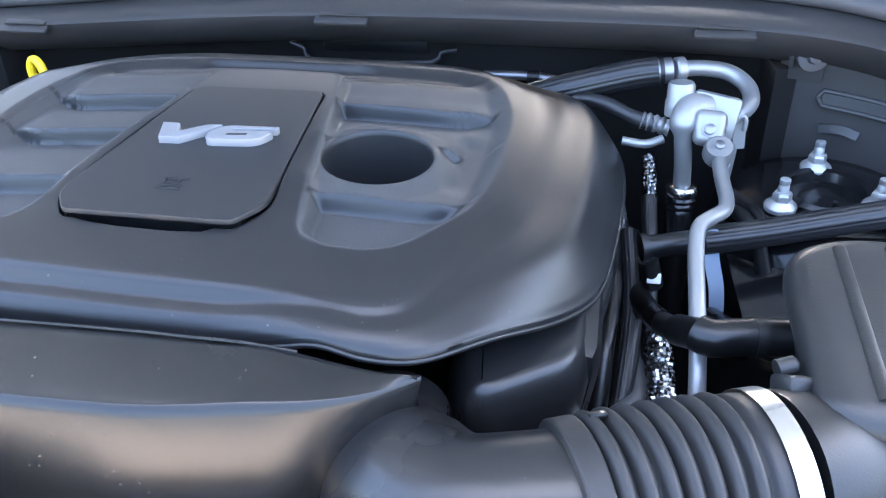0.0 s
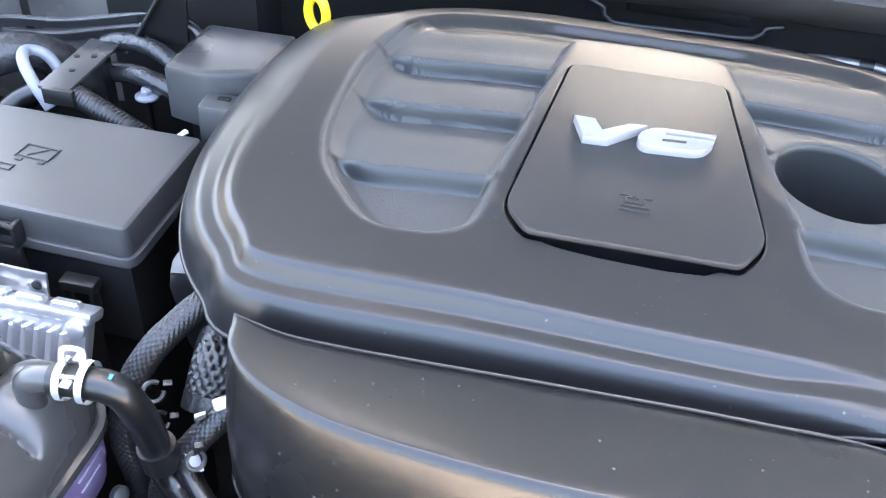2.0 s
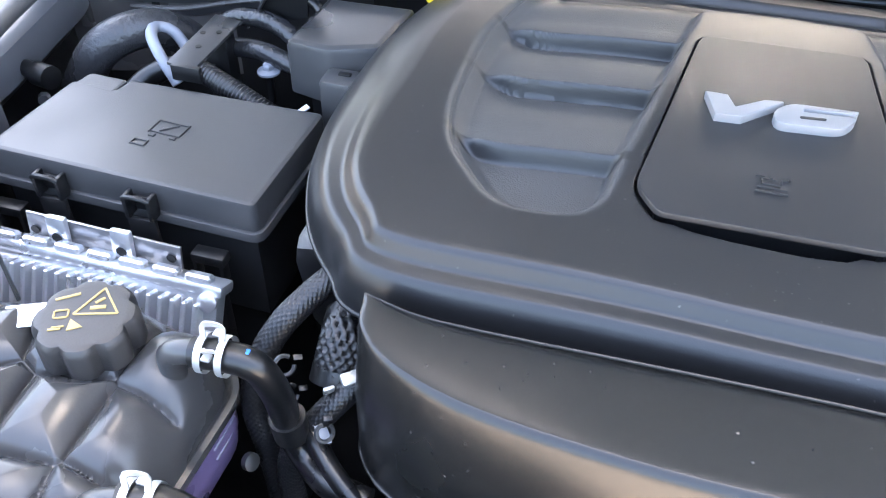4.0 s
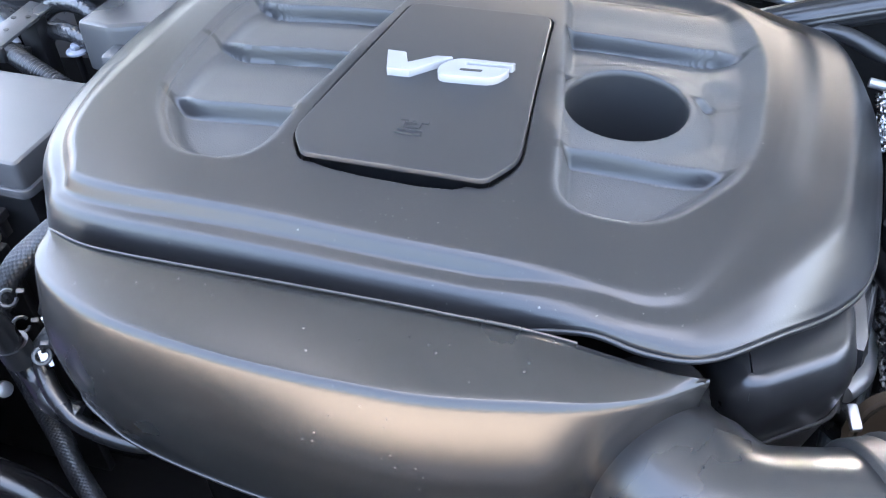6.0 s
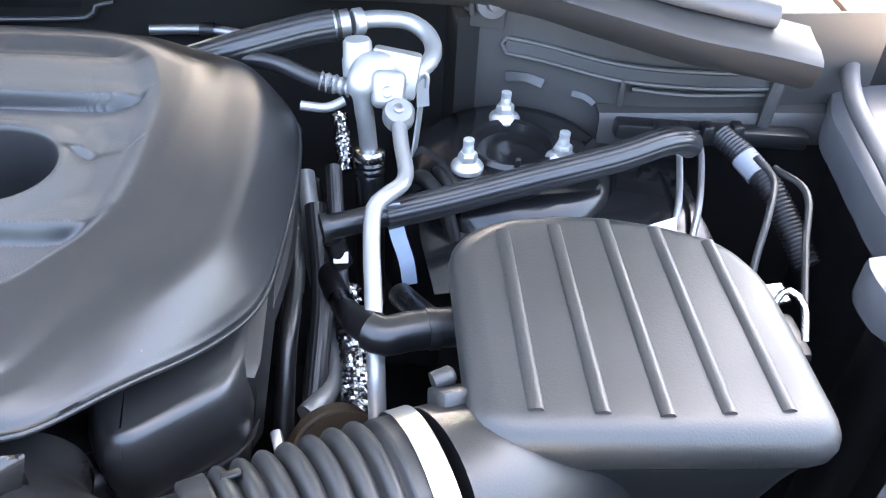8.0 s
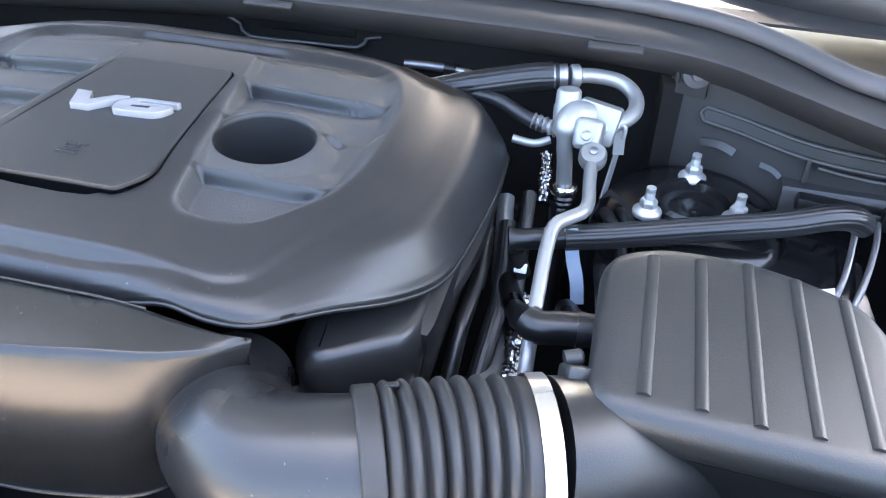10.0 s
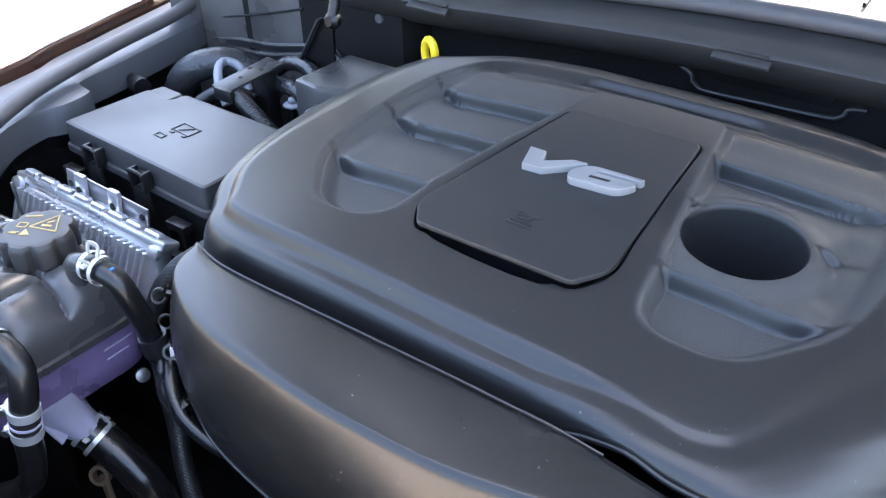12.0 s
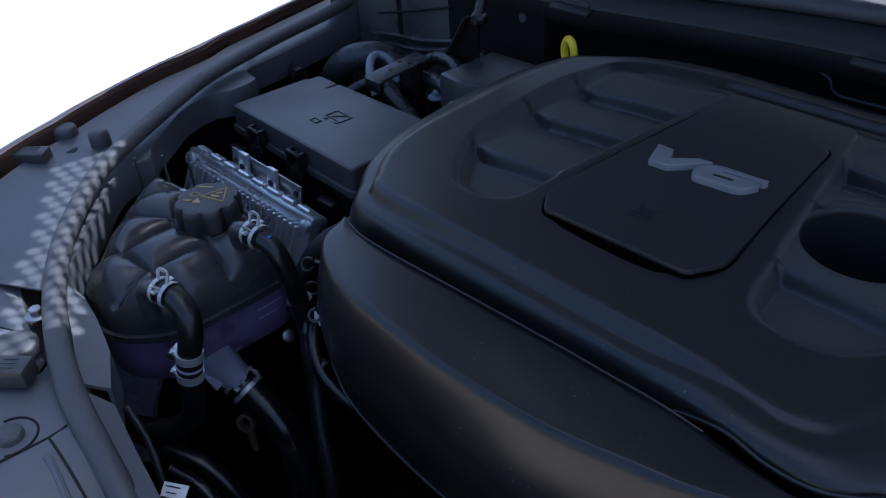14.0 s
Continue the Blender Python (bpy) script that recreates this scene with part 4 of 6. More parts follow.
bmesh.ops.recalc_face_normals(bm, faces=bm.faces[:])
bmesh.ops.solidify(bm, geom=bm.faces[:], thickness=0.02)
hood = thing("hood", HINGE, "open grey hood held above the engine bay", "hood")
part("panel", bm, M_HOOD, hood)
bm = bmesh.new()
pitch, cols, rws = 0.0167, 21, 20
lift = lambda x: 0.03 * (1 - (x / 0.78) ** 2)
for j in range(rws):
    for i in range(cols):
        x = VENT[0] + (i + 0.5) * pitch * (VENT[1] - VENT[0]) / (cols * pitch)
        d = VENT[2] + (j + 0.5) * (VENT[3] - VENT[2]) / rws
        hw, hd = (VENT[1] - VENT[0]) / cols / 2, (VENT[3] - VENT[2]) / rws / 2
        cell = []
        hole = []
        for q in range(8):
            a = math.pi / 4 * q
            kx, kd = math.cos(a), math.sin(a)
            mx = max(abs(kx), abs(kd))
            cell.append(bm.verts.new(on_hood(x + kx / mx * hw, d + kd / mx * hd, lift(x))))
            hole.append(bm.verts.new(on_hood(x + kx * 0.0070, d + kd * 0.0070, lift(x))))
        for q in range(8):
            bm.faces.new((cell[q], cell[(q + 1) % 8], hole[(q + 1) % 8], hole[q]))
        # only a slanting strip of the mesh is pierced
        if abs((d - 0.735) * 0.853 - (x + 0.388) * 0.522) > 0.034:
            bm.faces.new(hole)
part("vent_mesh", bm, M_HOOD, hood, "pierced grey vent mesh")


# ---- engine under the cover ----
def engine_block():
    t = thing("engine_block", (0, 0.05, 0.43), "dark cast engine block under the plastic cover", "engine")
    part("block", box((0.50, 0.40, 0.42), (-0.02, 0.06, 0.66), 0.03, seg=3), M_DARK, t)
    part("rail", sweep([(0.30, -0.06, 0.90), (0.312, 0.05, 0.90), (0.31, 0.20, 0.915)], 0.012, 10), M_BLACK, t)
    part("head_cover", box((0.10, 0.36, 0.10), (0.26, 0.06, 0.88), 0.02, turn(0, 8)), M_BLACK, t)
    part("head_cover", box((0.10, 0.34, 0.10), (-0.30, 0.06, 0.87), 0.02, turn(0, -8)), M_BLACK, t)


engine_block()


def resonator_box():
    t = thing("resonator", (0.25, -0.14, 0.84), "small satin black plastic resonator beside the hose", "resonator")
    poly = rounded([(0.204, -0.148), (0.224, -0.178), (0.244, -0.177), (0.302, -0.134), (0.308, -0.10), (0.305, -0.03), (0.204, -0.03)], [0.016, 0.014, 0.016, 0.020, 0.02, 0.02, 0.02], 6)
    rings = [[(x, y, z) for x, y in inset(poly, d)] for d, z in ((0.016, 0.80), (0.006, 0.85), (0.0, 0.895), (0.0006, 0.906), (0.0028, 0.9155), (0.0068, 0.923), (0.010, 0.927), (0.0135, 0.9285), (0.0150, 0.929))]
    part("shell", loft(rings), M_ELBOW, t, smooth=60)
    seam = [(x, y, 0.868) for x, y in inset(poly, 0.0015)]
    part("seam", sweep(seam + seam[:1], 0.0016, 6, raw=True, caps=False), M_ELBOW, t, "moulded joint round the box")
    part("spigot", lathe([(0.020, 0.0), (0.020, 0.03), (0.017, 0.031)], (0.222, -0.135, 0.855), (-0.8, -0.5, 0.1), 24), M_ELBOW, t, "short pipe into the duct")


resonator_box()


# ---- refrigerant lines ----
def bolt_head(c, axis, r, h, parent, mat, name="bolt"):
    part(name, lathe([(r * 1.5, 0), (r * 1.5, h * 0.25), (r, h * 0.25), (r, h * 0.9), (r * 0.8, h), (0.0, h)], c, axis, 12), mat, parent)


def refrigerant_lines():
    t = thing("refrigerant_valve", (0.40, 0.21, 0.90), "bright aluminium refrigerant valve block with pipes", "valve block")
    part("block", box((0.046, 0.030, 0.042), (0.409, 0.222, 0.963), 0.004, turn(-20, 8, -8)), M_ALU, t)
    part("front_boss", box((0.030, 0.026, 0.034), (0.403, 0.188, 0.964), 0.007, turn(-28, 0, -8), 3), M_ALU, t)
    part("port", sweep([(0.400, 0.216, 0.972), (0.386, 0.206, 0.975), (0.3795, 0.195, 0.970), (0.3790, 0.189, 0.956), (0.3805, 0.1885, 0.940), (0.382, 0.1885, 0.930)],
                       lambda s, L: 0.0140 + 0.001 * math.sin(min(1, s / 0.03) * math.pi) - 0.0055 * min(1.0, max(0.0, (s - 0.040) / 0.008)), 24, 0.003), M_ALU, t)
    part("port_top", lathe([(0.0150, -0.004), (0.0150, 0.010), (0.0138, 0.012), (0.0132, 0.026), (0.0115, 0.029), (0.0, 0.029)], (0.376, 0.222, 0.966), (-0.04, 0.12, 1), 24), M_ALU, t)
    part("clip_plate", strip([(0.436, 0.214, 0.932), (0.435, 0.216, 0.948), (0.434, 0.217, 0.960)], 0.012, 0.0025, (0.2, -1, 0.3)), M_ALU, t)
    part("hook", sweep([(0.439, 0.213, 0.952), (0.4395, 0.2145, 0.962), (0.4365, 0.2155, 0.966), (0.432, 0.2155, 0.963)], 0.0022, 8, 0.002), M_ALU, t, "thin hooked metal bracket")
    part("downpipe", sweep([(0.3808, 0.1885, 0.942), (0.383, 0.189, 0.918), (0.3845, 0.189, 0.897)], 0.0085, 20), M_ALU, t)
    part("collar", lathe([(0.0105, -0.004), (0.0150, -0.003), (0.0160, 0.000), (0.0158, 0.004), (0.0140, 0.007), (0.0105, 0.008)], (0.3846, 0.189, 0.893), (0, 0.1, 1), 28), M_STEEL, t, "bright metal collar")
    part("coupling", sweep([(0.3846, 0.189, 0.892), (0.385, 0.184, 0.872), (0.385, 0.17, 0.83), (0.385, 0.15, 0.74)], lambda s, L: 0.0142 + 0.0008 * math.cos(s * 900) * (s < 0.02), 20, 0.002), M_RUBBER, t, "black rubber coupling")
    part("return_pipe", sweep([(0.372, 0.2785, 0.9865), (0.395, 0.288, 0.986), (0.425, 0.293, 0.981), (0.444, 0.276, 0.974), (0.446, 0.246, 0.968), (0.430, 0.222, 0.963), (0.412, 0.208, 0.960)], 0.0085, 18), M_ALU, t, "bent bright aluminium pipe")
    part("ferrule", lathe([(0.011, 0), (0.013, 0.002), (0.013, 0.010), (0.010, 0.012)], (0.370, 0.2775, 0.9866), (1, 0.4, 0), 20), M_ALU, t)
    part("sleeve", fluted([(0.16, 0.285, 0.930), (0.21, 0.262, 0.950), (0.25, 0.255, 0.966), (0.29, 0.262, 0.975), (0.33, 0.270, 0.983), (0.352, 0.274, 0.9855)], 0.0150), M_BRAID, t, "black braided hose sleeve")
    part("crimp", sweep([(0.345, 0.2725, 0.985), (0.367, 0.277, 0.9866)], 0.0135, 20, 0.004), M_DARKSTEEL, t)
    part("crimp_ring", sweep([(0.354, 0.2742, 0.9855), (0.358, 0.2750, 0.9858)], 0.0148, 20, 0.002), M_BLACK, t)
    # small line at the side
    part("side_hose", sweep([(0.235, 0.262, 0.950), (0.270, 0.248, 0.962), (0.300, 0.236, 0.964), (0.330, 0.226, 0.955), (0.352, 0.221, 0.950)], 0.008, 14), M_BRAID, t)
    part("side_nut", sweep([(0.340, 0.224, 0.953), (0.368, 0.220, 0.948)], lambda s, L: 0.0085 + 0.0012 * math.cos(s * 900), 14, 0.0016), M_ALU, t)
    part("side_pipe", sweep([(0.322, 0.205, 0.938), (0.345, 0.204, 0.936), (0.362, 0.210, 0.940)], 0.0045, 12), M_ALU, t)
    # liquid line
    lug = part("lug", lathe([(0.013, -0.008), (0.0145, -0.004), (0.0145, 0.006), (0.012, 0.010), (0.0, 0.010)], (0.411, 0.166, 0.950), (0, -0.5, 0.87), 22), M_ALU, t)
    bolt_head((0.411, 0.163, 0.957), (0, -0.5, 0.87), 0.0045, 0.006, t, M_DARKSTEEL)
    bolt_head((0.401, 0.173, 0.969), (0, -0.75, 0.66), 0.0050, 0.006, t, M_DARKSTEEL)
    part("lug_arm", sweep([(0.409, 0.200, 0.957), (0.410, 0.18, 0.953), (0.411, 0.165, 0.950)], 0.010, 14), M_ALU, t)
    part("liquid_line", sweep([(0.411, 0.158, 0.948), (0.4125, 0.13, 0.942), (0.415, 0.098, 0.937), (0.411, 0.080, 0.936), (0.398, 0.063, 0.937), (0.388, 0.046, 0.937), (0.3855, 0.02, 0.928), (0.386, -0.02, 0.913),
                                (0.387, -0.06, 0.893), (0.388, -0.09, 0.86), (0.389, -0.10, 0.78)], 0.0068, 18), M_ALU, t, "bent bright aluminium pipe")
    part("bracket", strip([(0.437, 0.232, 0.956), (0.434, 0.222, 0.925), (0.428, 0.205, 0.885), (0.424, 0.20, 0.86)], 0.009, 0.002, (0.9, -0.5, 0.1)), M_ALU, t, "thin metal bracket")
    bolt_head((0.436, 0.229, 0.953), (0, -1, 0.2), 0.004, 0.005, t, M_DARKSTEEL)


refrigerant_lines()


# ---- hoses and lines beside the engine ----
def line_thing(name, pts, r, mat, label, category, parts=(), n=18):
    t = thing(name, pts[0], label, category)
    if mat is M_BRAID and category == "hose":
        part("sleeve", fluted(pts, r), mat, t, smooth=80)
    elif mat is M_BRAID:
        part("sleeve", ribbed(pts, r), mat, t, smooth=80)
    else:
        part("hose" if r > 0.006 else "wire", sweep(pts, r, n), mat, t)
    for nm, bm, m in parts:
        part(nm, bm, m, t)
    return t


line_thing("vent_hose", [(0.326, 0.215, 0.842), (0.335, 0.15, 0.836), (0.345, 0.09, 0.838), (0.357, 0.040, 0.848), (0.370, -0.01, 0.872), (0.382, -0.05, 0.900), (0.391, -0.072, 0.914)], 0.0105, M_RUBBER,
           "bent glossy black rubber vent hose", "hose",
           [("elbow", sweep([(0.384, -0.068, 0.914), (0.394, -0.074, 0.914), (0.410, -0.070, 0.914), (0.440, -0.066, 0.914), (0.480, -0.066, 0.914)], 0.0145, 22), M_RUBBER),
            ("cuff", sweep([(0.375, -0.028, 0.884), (0.390, -0.070, 0.913)], 0.0130, 20), M_RUBBER),
            ("clamp", sweep([(0.424, -0.068, 0.914), (0.431, -0.067, 0.914)], 0.0155, 22), M_BLACK)])
line_thing("braided_hose", [(0.398, 0.0845, 0.901), (0.45, 0.097, 0.906), (0.52, 0.112, 0.916), (0.60, 0.127, 0.929), (0.645, 0.140, 0.937), (0.668, 0.150, 0.934), (0.684, 0.165, 0.920)], 0.0125, M_BRAID,
           "black braided hose before the strut tower", "hose",
           [("connector", sweep([(0.346, 0.073, 0.896), (0.402, 0.0855, 0.9015)], 0.0108, 20), M_RUBBER),
            ("collar", sweep([(0.344, 0.0725, 0.896), (0.350, 0.074, 0.8965)], 0.013, 20), M_BLACK)])
line_thing("cooling_pipe", [(0.322, 0.20, 0.865), (0.330, 0.145, 0.838), (0.336, 0.107, 0.818), (0.346, 0.070, 0.792), (0.352, 0.025, 0.784), (0.347, -0.010, 0.784), (0.330, -0.035, 0.785)], 0.0095, M_ALU,
           "bent aluminium cooling pipe beside the engine", "pipe",
           [("strap", sweep([(0.3445, 0.076, 0.7955), (0.3475, 0.065, 0.7895)], 0.0125, 18), M_BLACK)])
def crumpled(pts, r, seed):
    """A foil sleeve with creased, uneven skin."""
    rnd = random.Random(seed)
    path = [Vector(p) for p in smooth_path(pts, 0.0022)]
    side, rings = Vector((1, 0, 0)), []
    for i, p in enumerate(path):
        t = (path[min(i + 1, len(path) - 1)] - path[max(i - 1, 0)]).normalized()
        side = (side - t * side.dot(t)).normalized()
        up = side.cross(t)
        rings.append([p + (side * math.cos(a) + up * math.sin(a)) * r * (1 + rnd.uniform(-0.13, 0.13)) + t * rnd.uniform(-0.0006, 0.0006) for a in (2 * math.pi * q / 28 for q in range(28))])
    return loft(rings)


hs = thing("heat_sleeve", (0.37, 0.03, 0.80), "crumpled silver foil heat sleeve on a pipe", "heat sleeve")
part("foil", crumpled([(0.363, 0.085, 0.815), (0.367, 0.05, 0.806), (0.371, 0.01, 0.795), (0.373, -0.03, 0.788), (0.373, -0.08, 0.784)], 0.0125, 3), M_FOIL, hs, smooth=5)
line_thing("pipe_tag", [(0.405, 0.088, 0.912), (0.405, 0.085, 0.905)], 0.002, M_TAPE, "blue-grey plastic tag hanging from the hose", "tag",
           [("tag", strip([(0.403, 0.082, 0.914), (0.408, 0.080, 0.885), (0.416, 0.079, 0.855), (0.420, 0.080, 0.826)], 0.0135, 0.002, (0.1, -1, 0.2)), M_TAPE)])
line_thing("small_connector", [(0.352, 0.080, 0.88), (0.360, 0.082, 0.85)], 0.0095, M_BLACK, "black electrical connector with a white tag", "connector",
           [("white_tag", box((0.013, 0.004, 0.010), (0.359, 0.074, 0.863), 0.001, turn(-30)), M_WHITE)])
for pts, r, m, lab in (
        ([(0.315, 0.12, 0.90), (0.322, 0.05, 0.87), (0.318, -0.02, 0.85), (0.315, -0.07, 0.80)], 0.008, M_RUBBER, "thin black rubber hose below the cover"),
        ([(0.352, 0.16, 0.90), (0.356, 0.10, 0.86), (0.36, 0.05, 0.80), (0.36, 0.0, 0.72)], 0.007, M_BRAID, "black corrugated wire conduit"),
        ([(0.335, 0.14, 0.87), (0.342, 0.07, 0.83), (0.337, 0.0, 0.79), (0.33, -0.06, 0.74)], 0.010, M_BRAID, "black corrugated wire conduit"),
        ([(0.41, 0.05, 0.84), (0.43, 0.0, 0.86), (0.45, -0.03, 0.875), (0.47, -0.04, 0.87)], 0.011, M_RUBBER, "bent glossy black rubber hose"),
        ([(0.32, -0.06, 0.78), (0.34, -0.10, 0.80), (0.36, -0.14, 0.82), (0.37, -0.17, 0.80)], 0.012, M_RUBBER, "bent black rubber hose below"),
        ([(0.43, 0.17, 0.88), (0.435, 0.14, 0.90), (0.45, 0.115, 0.89), (0.46, 0.10, 0.86)], 0.007, M_DARK, "thin black brake line"),
        ([(0.445, 0.19, 0.87), (0.45, 0.155, 0.895), (0.46, 0.13, 0.885), (0.465, 0.11, 0.85)], 0.006, M_DARK, "thin black brake line")):
    line_thing("engine_hose", pts, r, m, lab, "hose")
pul = thing("pulley", (0.345, -0.09, 0.78), "small rusty brass coloured belt pulley", "pulley")
part("rim", lathe([(0.020, 0), (0.036, 0.002), (0.034, 0.008), (0.030, 0.010), (0.034, 0.013), (0.036, 0.018), (0.020, 0.020)], (0.352, -0.085, 0.81), (0.35, -0.8, 0.3), 28), M_RUST, pul)
fo = thing("foil_patch", (0.358, 0.262, 0.862), "silver and black woven heat shield strip", "heat shield")
part("strip", crumpled([(0.355, 0.285, 0.882), (0.358, 0.262, 0.862), (0.361, 0.238, 0.842)], 0.0075, 5), M_FOIL, fo, smooth=5)
for x, y, z in ((0.318, -0.115, 0.85), (0.335, -0.13, 0.842), (0.31, -0.14, 0.83)):
    q = thing("line_clip", (x, y, z - 0.01), "small bright metal line clip", "clip", "clips beside the hose")
    part("body", box((0.020, 0.008, 0.008), (x, y, z), 0.002, turn(10, 20, x * 900)), M_ZINC, q)


# ---- strut tower ----
def strut_tower():
    t = thing("strut_tower", (0.53, 0.19, 0.80), "glossy black strut tower with three studs", "strut tower")
    c = (0.523, 0.196, 0.0)
    part("dome", lathe([(0.125, 0.76), (0.115, 0.84), (0.105, 0.875), (0.088, 0.893), (0.060, 0.897), (0.044, 0.897)], c, n=48, caps=False), M_GLOSS, t, smooth=60)
    part("mount_ring", lathe([(0.046, 0.890), (0.046, 0.900), (0.042, 0.904), (0.037, 0.902), (0.034, 0.893), (0.014, 0.886), (0.012, 0.890), (0.0, 0.891)], c, n=40), M_GLOSS, t, "black rubber strut mount")
    part("pin", sweep([(0.520, 0.150, 0.895), (0.520, 0.148, 0.915)], 0.0026, 8), M_BLACK, t)
    part("splash_plate", sheet([[(0.50, 0.068, 0.862), (0.56, 0.078, 0.868), (0.63, 0.092, 0.880), (0.66, 0.10, 0.884)], [(0.50, 0.040, 0.846), (0.56, 0.046, 0.850), (0.63, 0.056, 0.858), (0.66, 0.062, 0.860)], [(0.50, 0.030, 0.80), (0.56, 0.034, 0.80), (0.63, 0.044, 0.80), (0.66, 0.050, 0.80)]], thick=0.003), M_PANEL, t, "pale grey painted plate behind the filter box")
    part("apron", sheet([[(0.44, 0.05, 0.84), (0.55, 0.055, 0.85), (0.66, 0.07, 0.845), (0.72, 0.10, 0.83)], [(0.43, 0.10, 0.86), (0.52, 0.10, 0.875), (0.62, 0.11, 0.875), (0.70, 0.14, 0.86)],
                         [(0.43, 0.24, 0.85), (0.46, 0.26, 0.86), (0.60, 0.25, 0.88), (0.70, 0.21, 0.87)]], thick=0.003), M_GLOSS, t, smooth=60)


def stud(p):
    s = thing("strut_stud", (p[0], p[1], 0.897), "zinc plated flange nut on a strut stud", "stud", "nuts on the strut tower")
    x, y = p
    part("flange", lathe([(0.0150, 0.897), (0.0155, 0.9005), (0.0150, 0.902), (0.0105, 0.906), (0.0092, 0.907)], (x, y, 0), n=28), M_ZINCW, s)
    part("nut", lathe([(0.0088, 0.906), (0.0092, 0.9075), (0.0092, 0.913), (0.0080, 0.9155), (0.0056, 0.916)], (x, y, 0), n=6), M_ZINCW, s, smooth=20)
    part("thread", lathe([(0.0052, 0.913), (0.0052, 0.922), (0.0046, 0.923), (0.0046, 0.9245), (0.0052, 0.9255), (0.0050, 0.929), (0.0, 0.930)], (x, y, 0), n=16), M_ZINCW, s)


strut_tower()
for p in ((0.475, 0.160), (0.521, 0.247), (0.566, 0.172)):
    stud(p)

# brackets and wires at the right fender
br = thing("wire_bracket", (0.69, 0.15, 0.90), "black plastic wire bracket on the inner fender", "bracket")
part("bar", box((0.20, 0.02, 0.018), (0.73, 0.225, 0.895), 0.004, turn(0, 3, -2)), M_BLACK, br)
for x in (0.672, 0.694, 0.72, 0.75):
    part("clip", box((0.012, 0.016, 0.022), (x, 0.214, 0.902), 0.003), M_BLACK, br)
for pts, r, m in (([(0.690, 0.210, 0.898), (0.686, 0.18, 0.888), (0.674, 0.13, 0.868), (0.652, 0.085, 0.84)], 0.0034, M_ZINC), ([(0.712, 0.210, 0.898), (0.708, 0.18, 0.888), (0.694, 0.13, 0.868), (0.674, 0.085, 0.84)], 0.0034, M_ZINC),
                  ([(0.745, 0.15, 0.915), (0.752, 0.12, 0.91), (0.735, 0.08, 0.90), (0.715, 0.04, 0.87), (0.71, 0.01, 0.85)], 0.0034, M_FILTER), ([(0.76, 0.14, 0.91), (0.775, 0.10, 0.91), (0.76, 0.05, 0.89), (0.74, -0.02, 0.86)], 0.0034, M_FILTER)):
    line_thing("cable", pts, r, m, "thin grey cable hanging by the inner fender", "cable", n=10)
line_thing("wire_loom", [(0.735, 0.212, 0.90), (0.752, 0.18, 0.893), (0.77, 0.14, 0.878), (0.79, 0.08, 0.84)], 0.012, M_BRAID, "black taped wire loom with a pale label", "wire loom",
           [("label_band", sweep([(0.750, 0.183, 0.894), (0.760, 0.162, 0.887)], 0.0130, 18), M_LABELGREY)])

fl_ = thing("filter_latch", (0.705, -0.03, 0.87), "bright steel spring latch beside the filter box", "latch")
part("loop", sweep([(0.695, -0.045, 0.880), (0.700, -0.030, 0.900), (0.712, -0.024, 0.905), (0.722, -0.035, 0.898), (0.720, -0.055, 0.880)], 0.003, 10), M_STEEL, fl_)
part("plate", box((0.026, 0.018, 0.004), (0.706, -0.015, 0.893), 0.001, turn(20, 10, 20)), M_STEEL, fl_)
part("base", box((0.03, 0.05, 0.12), (0.712, -0.04, 0.815), 0.006), M_BLACK, fl_)


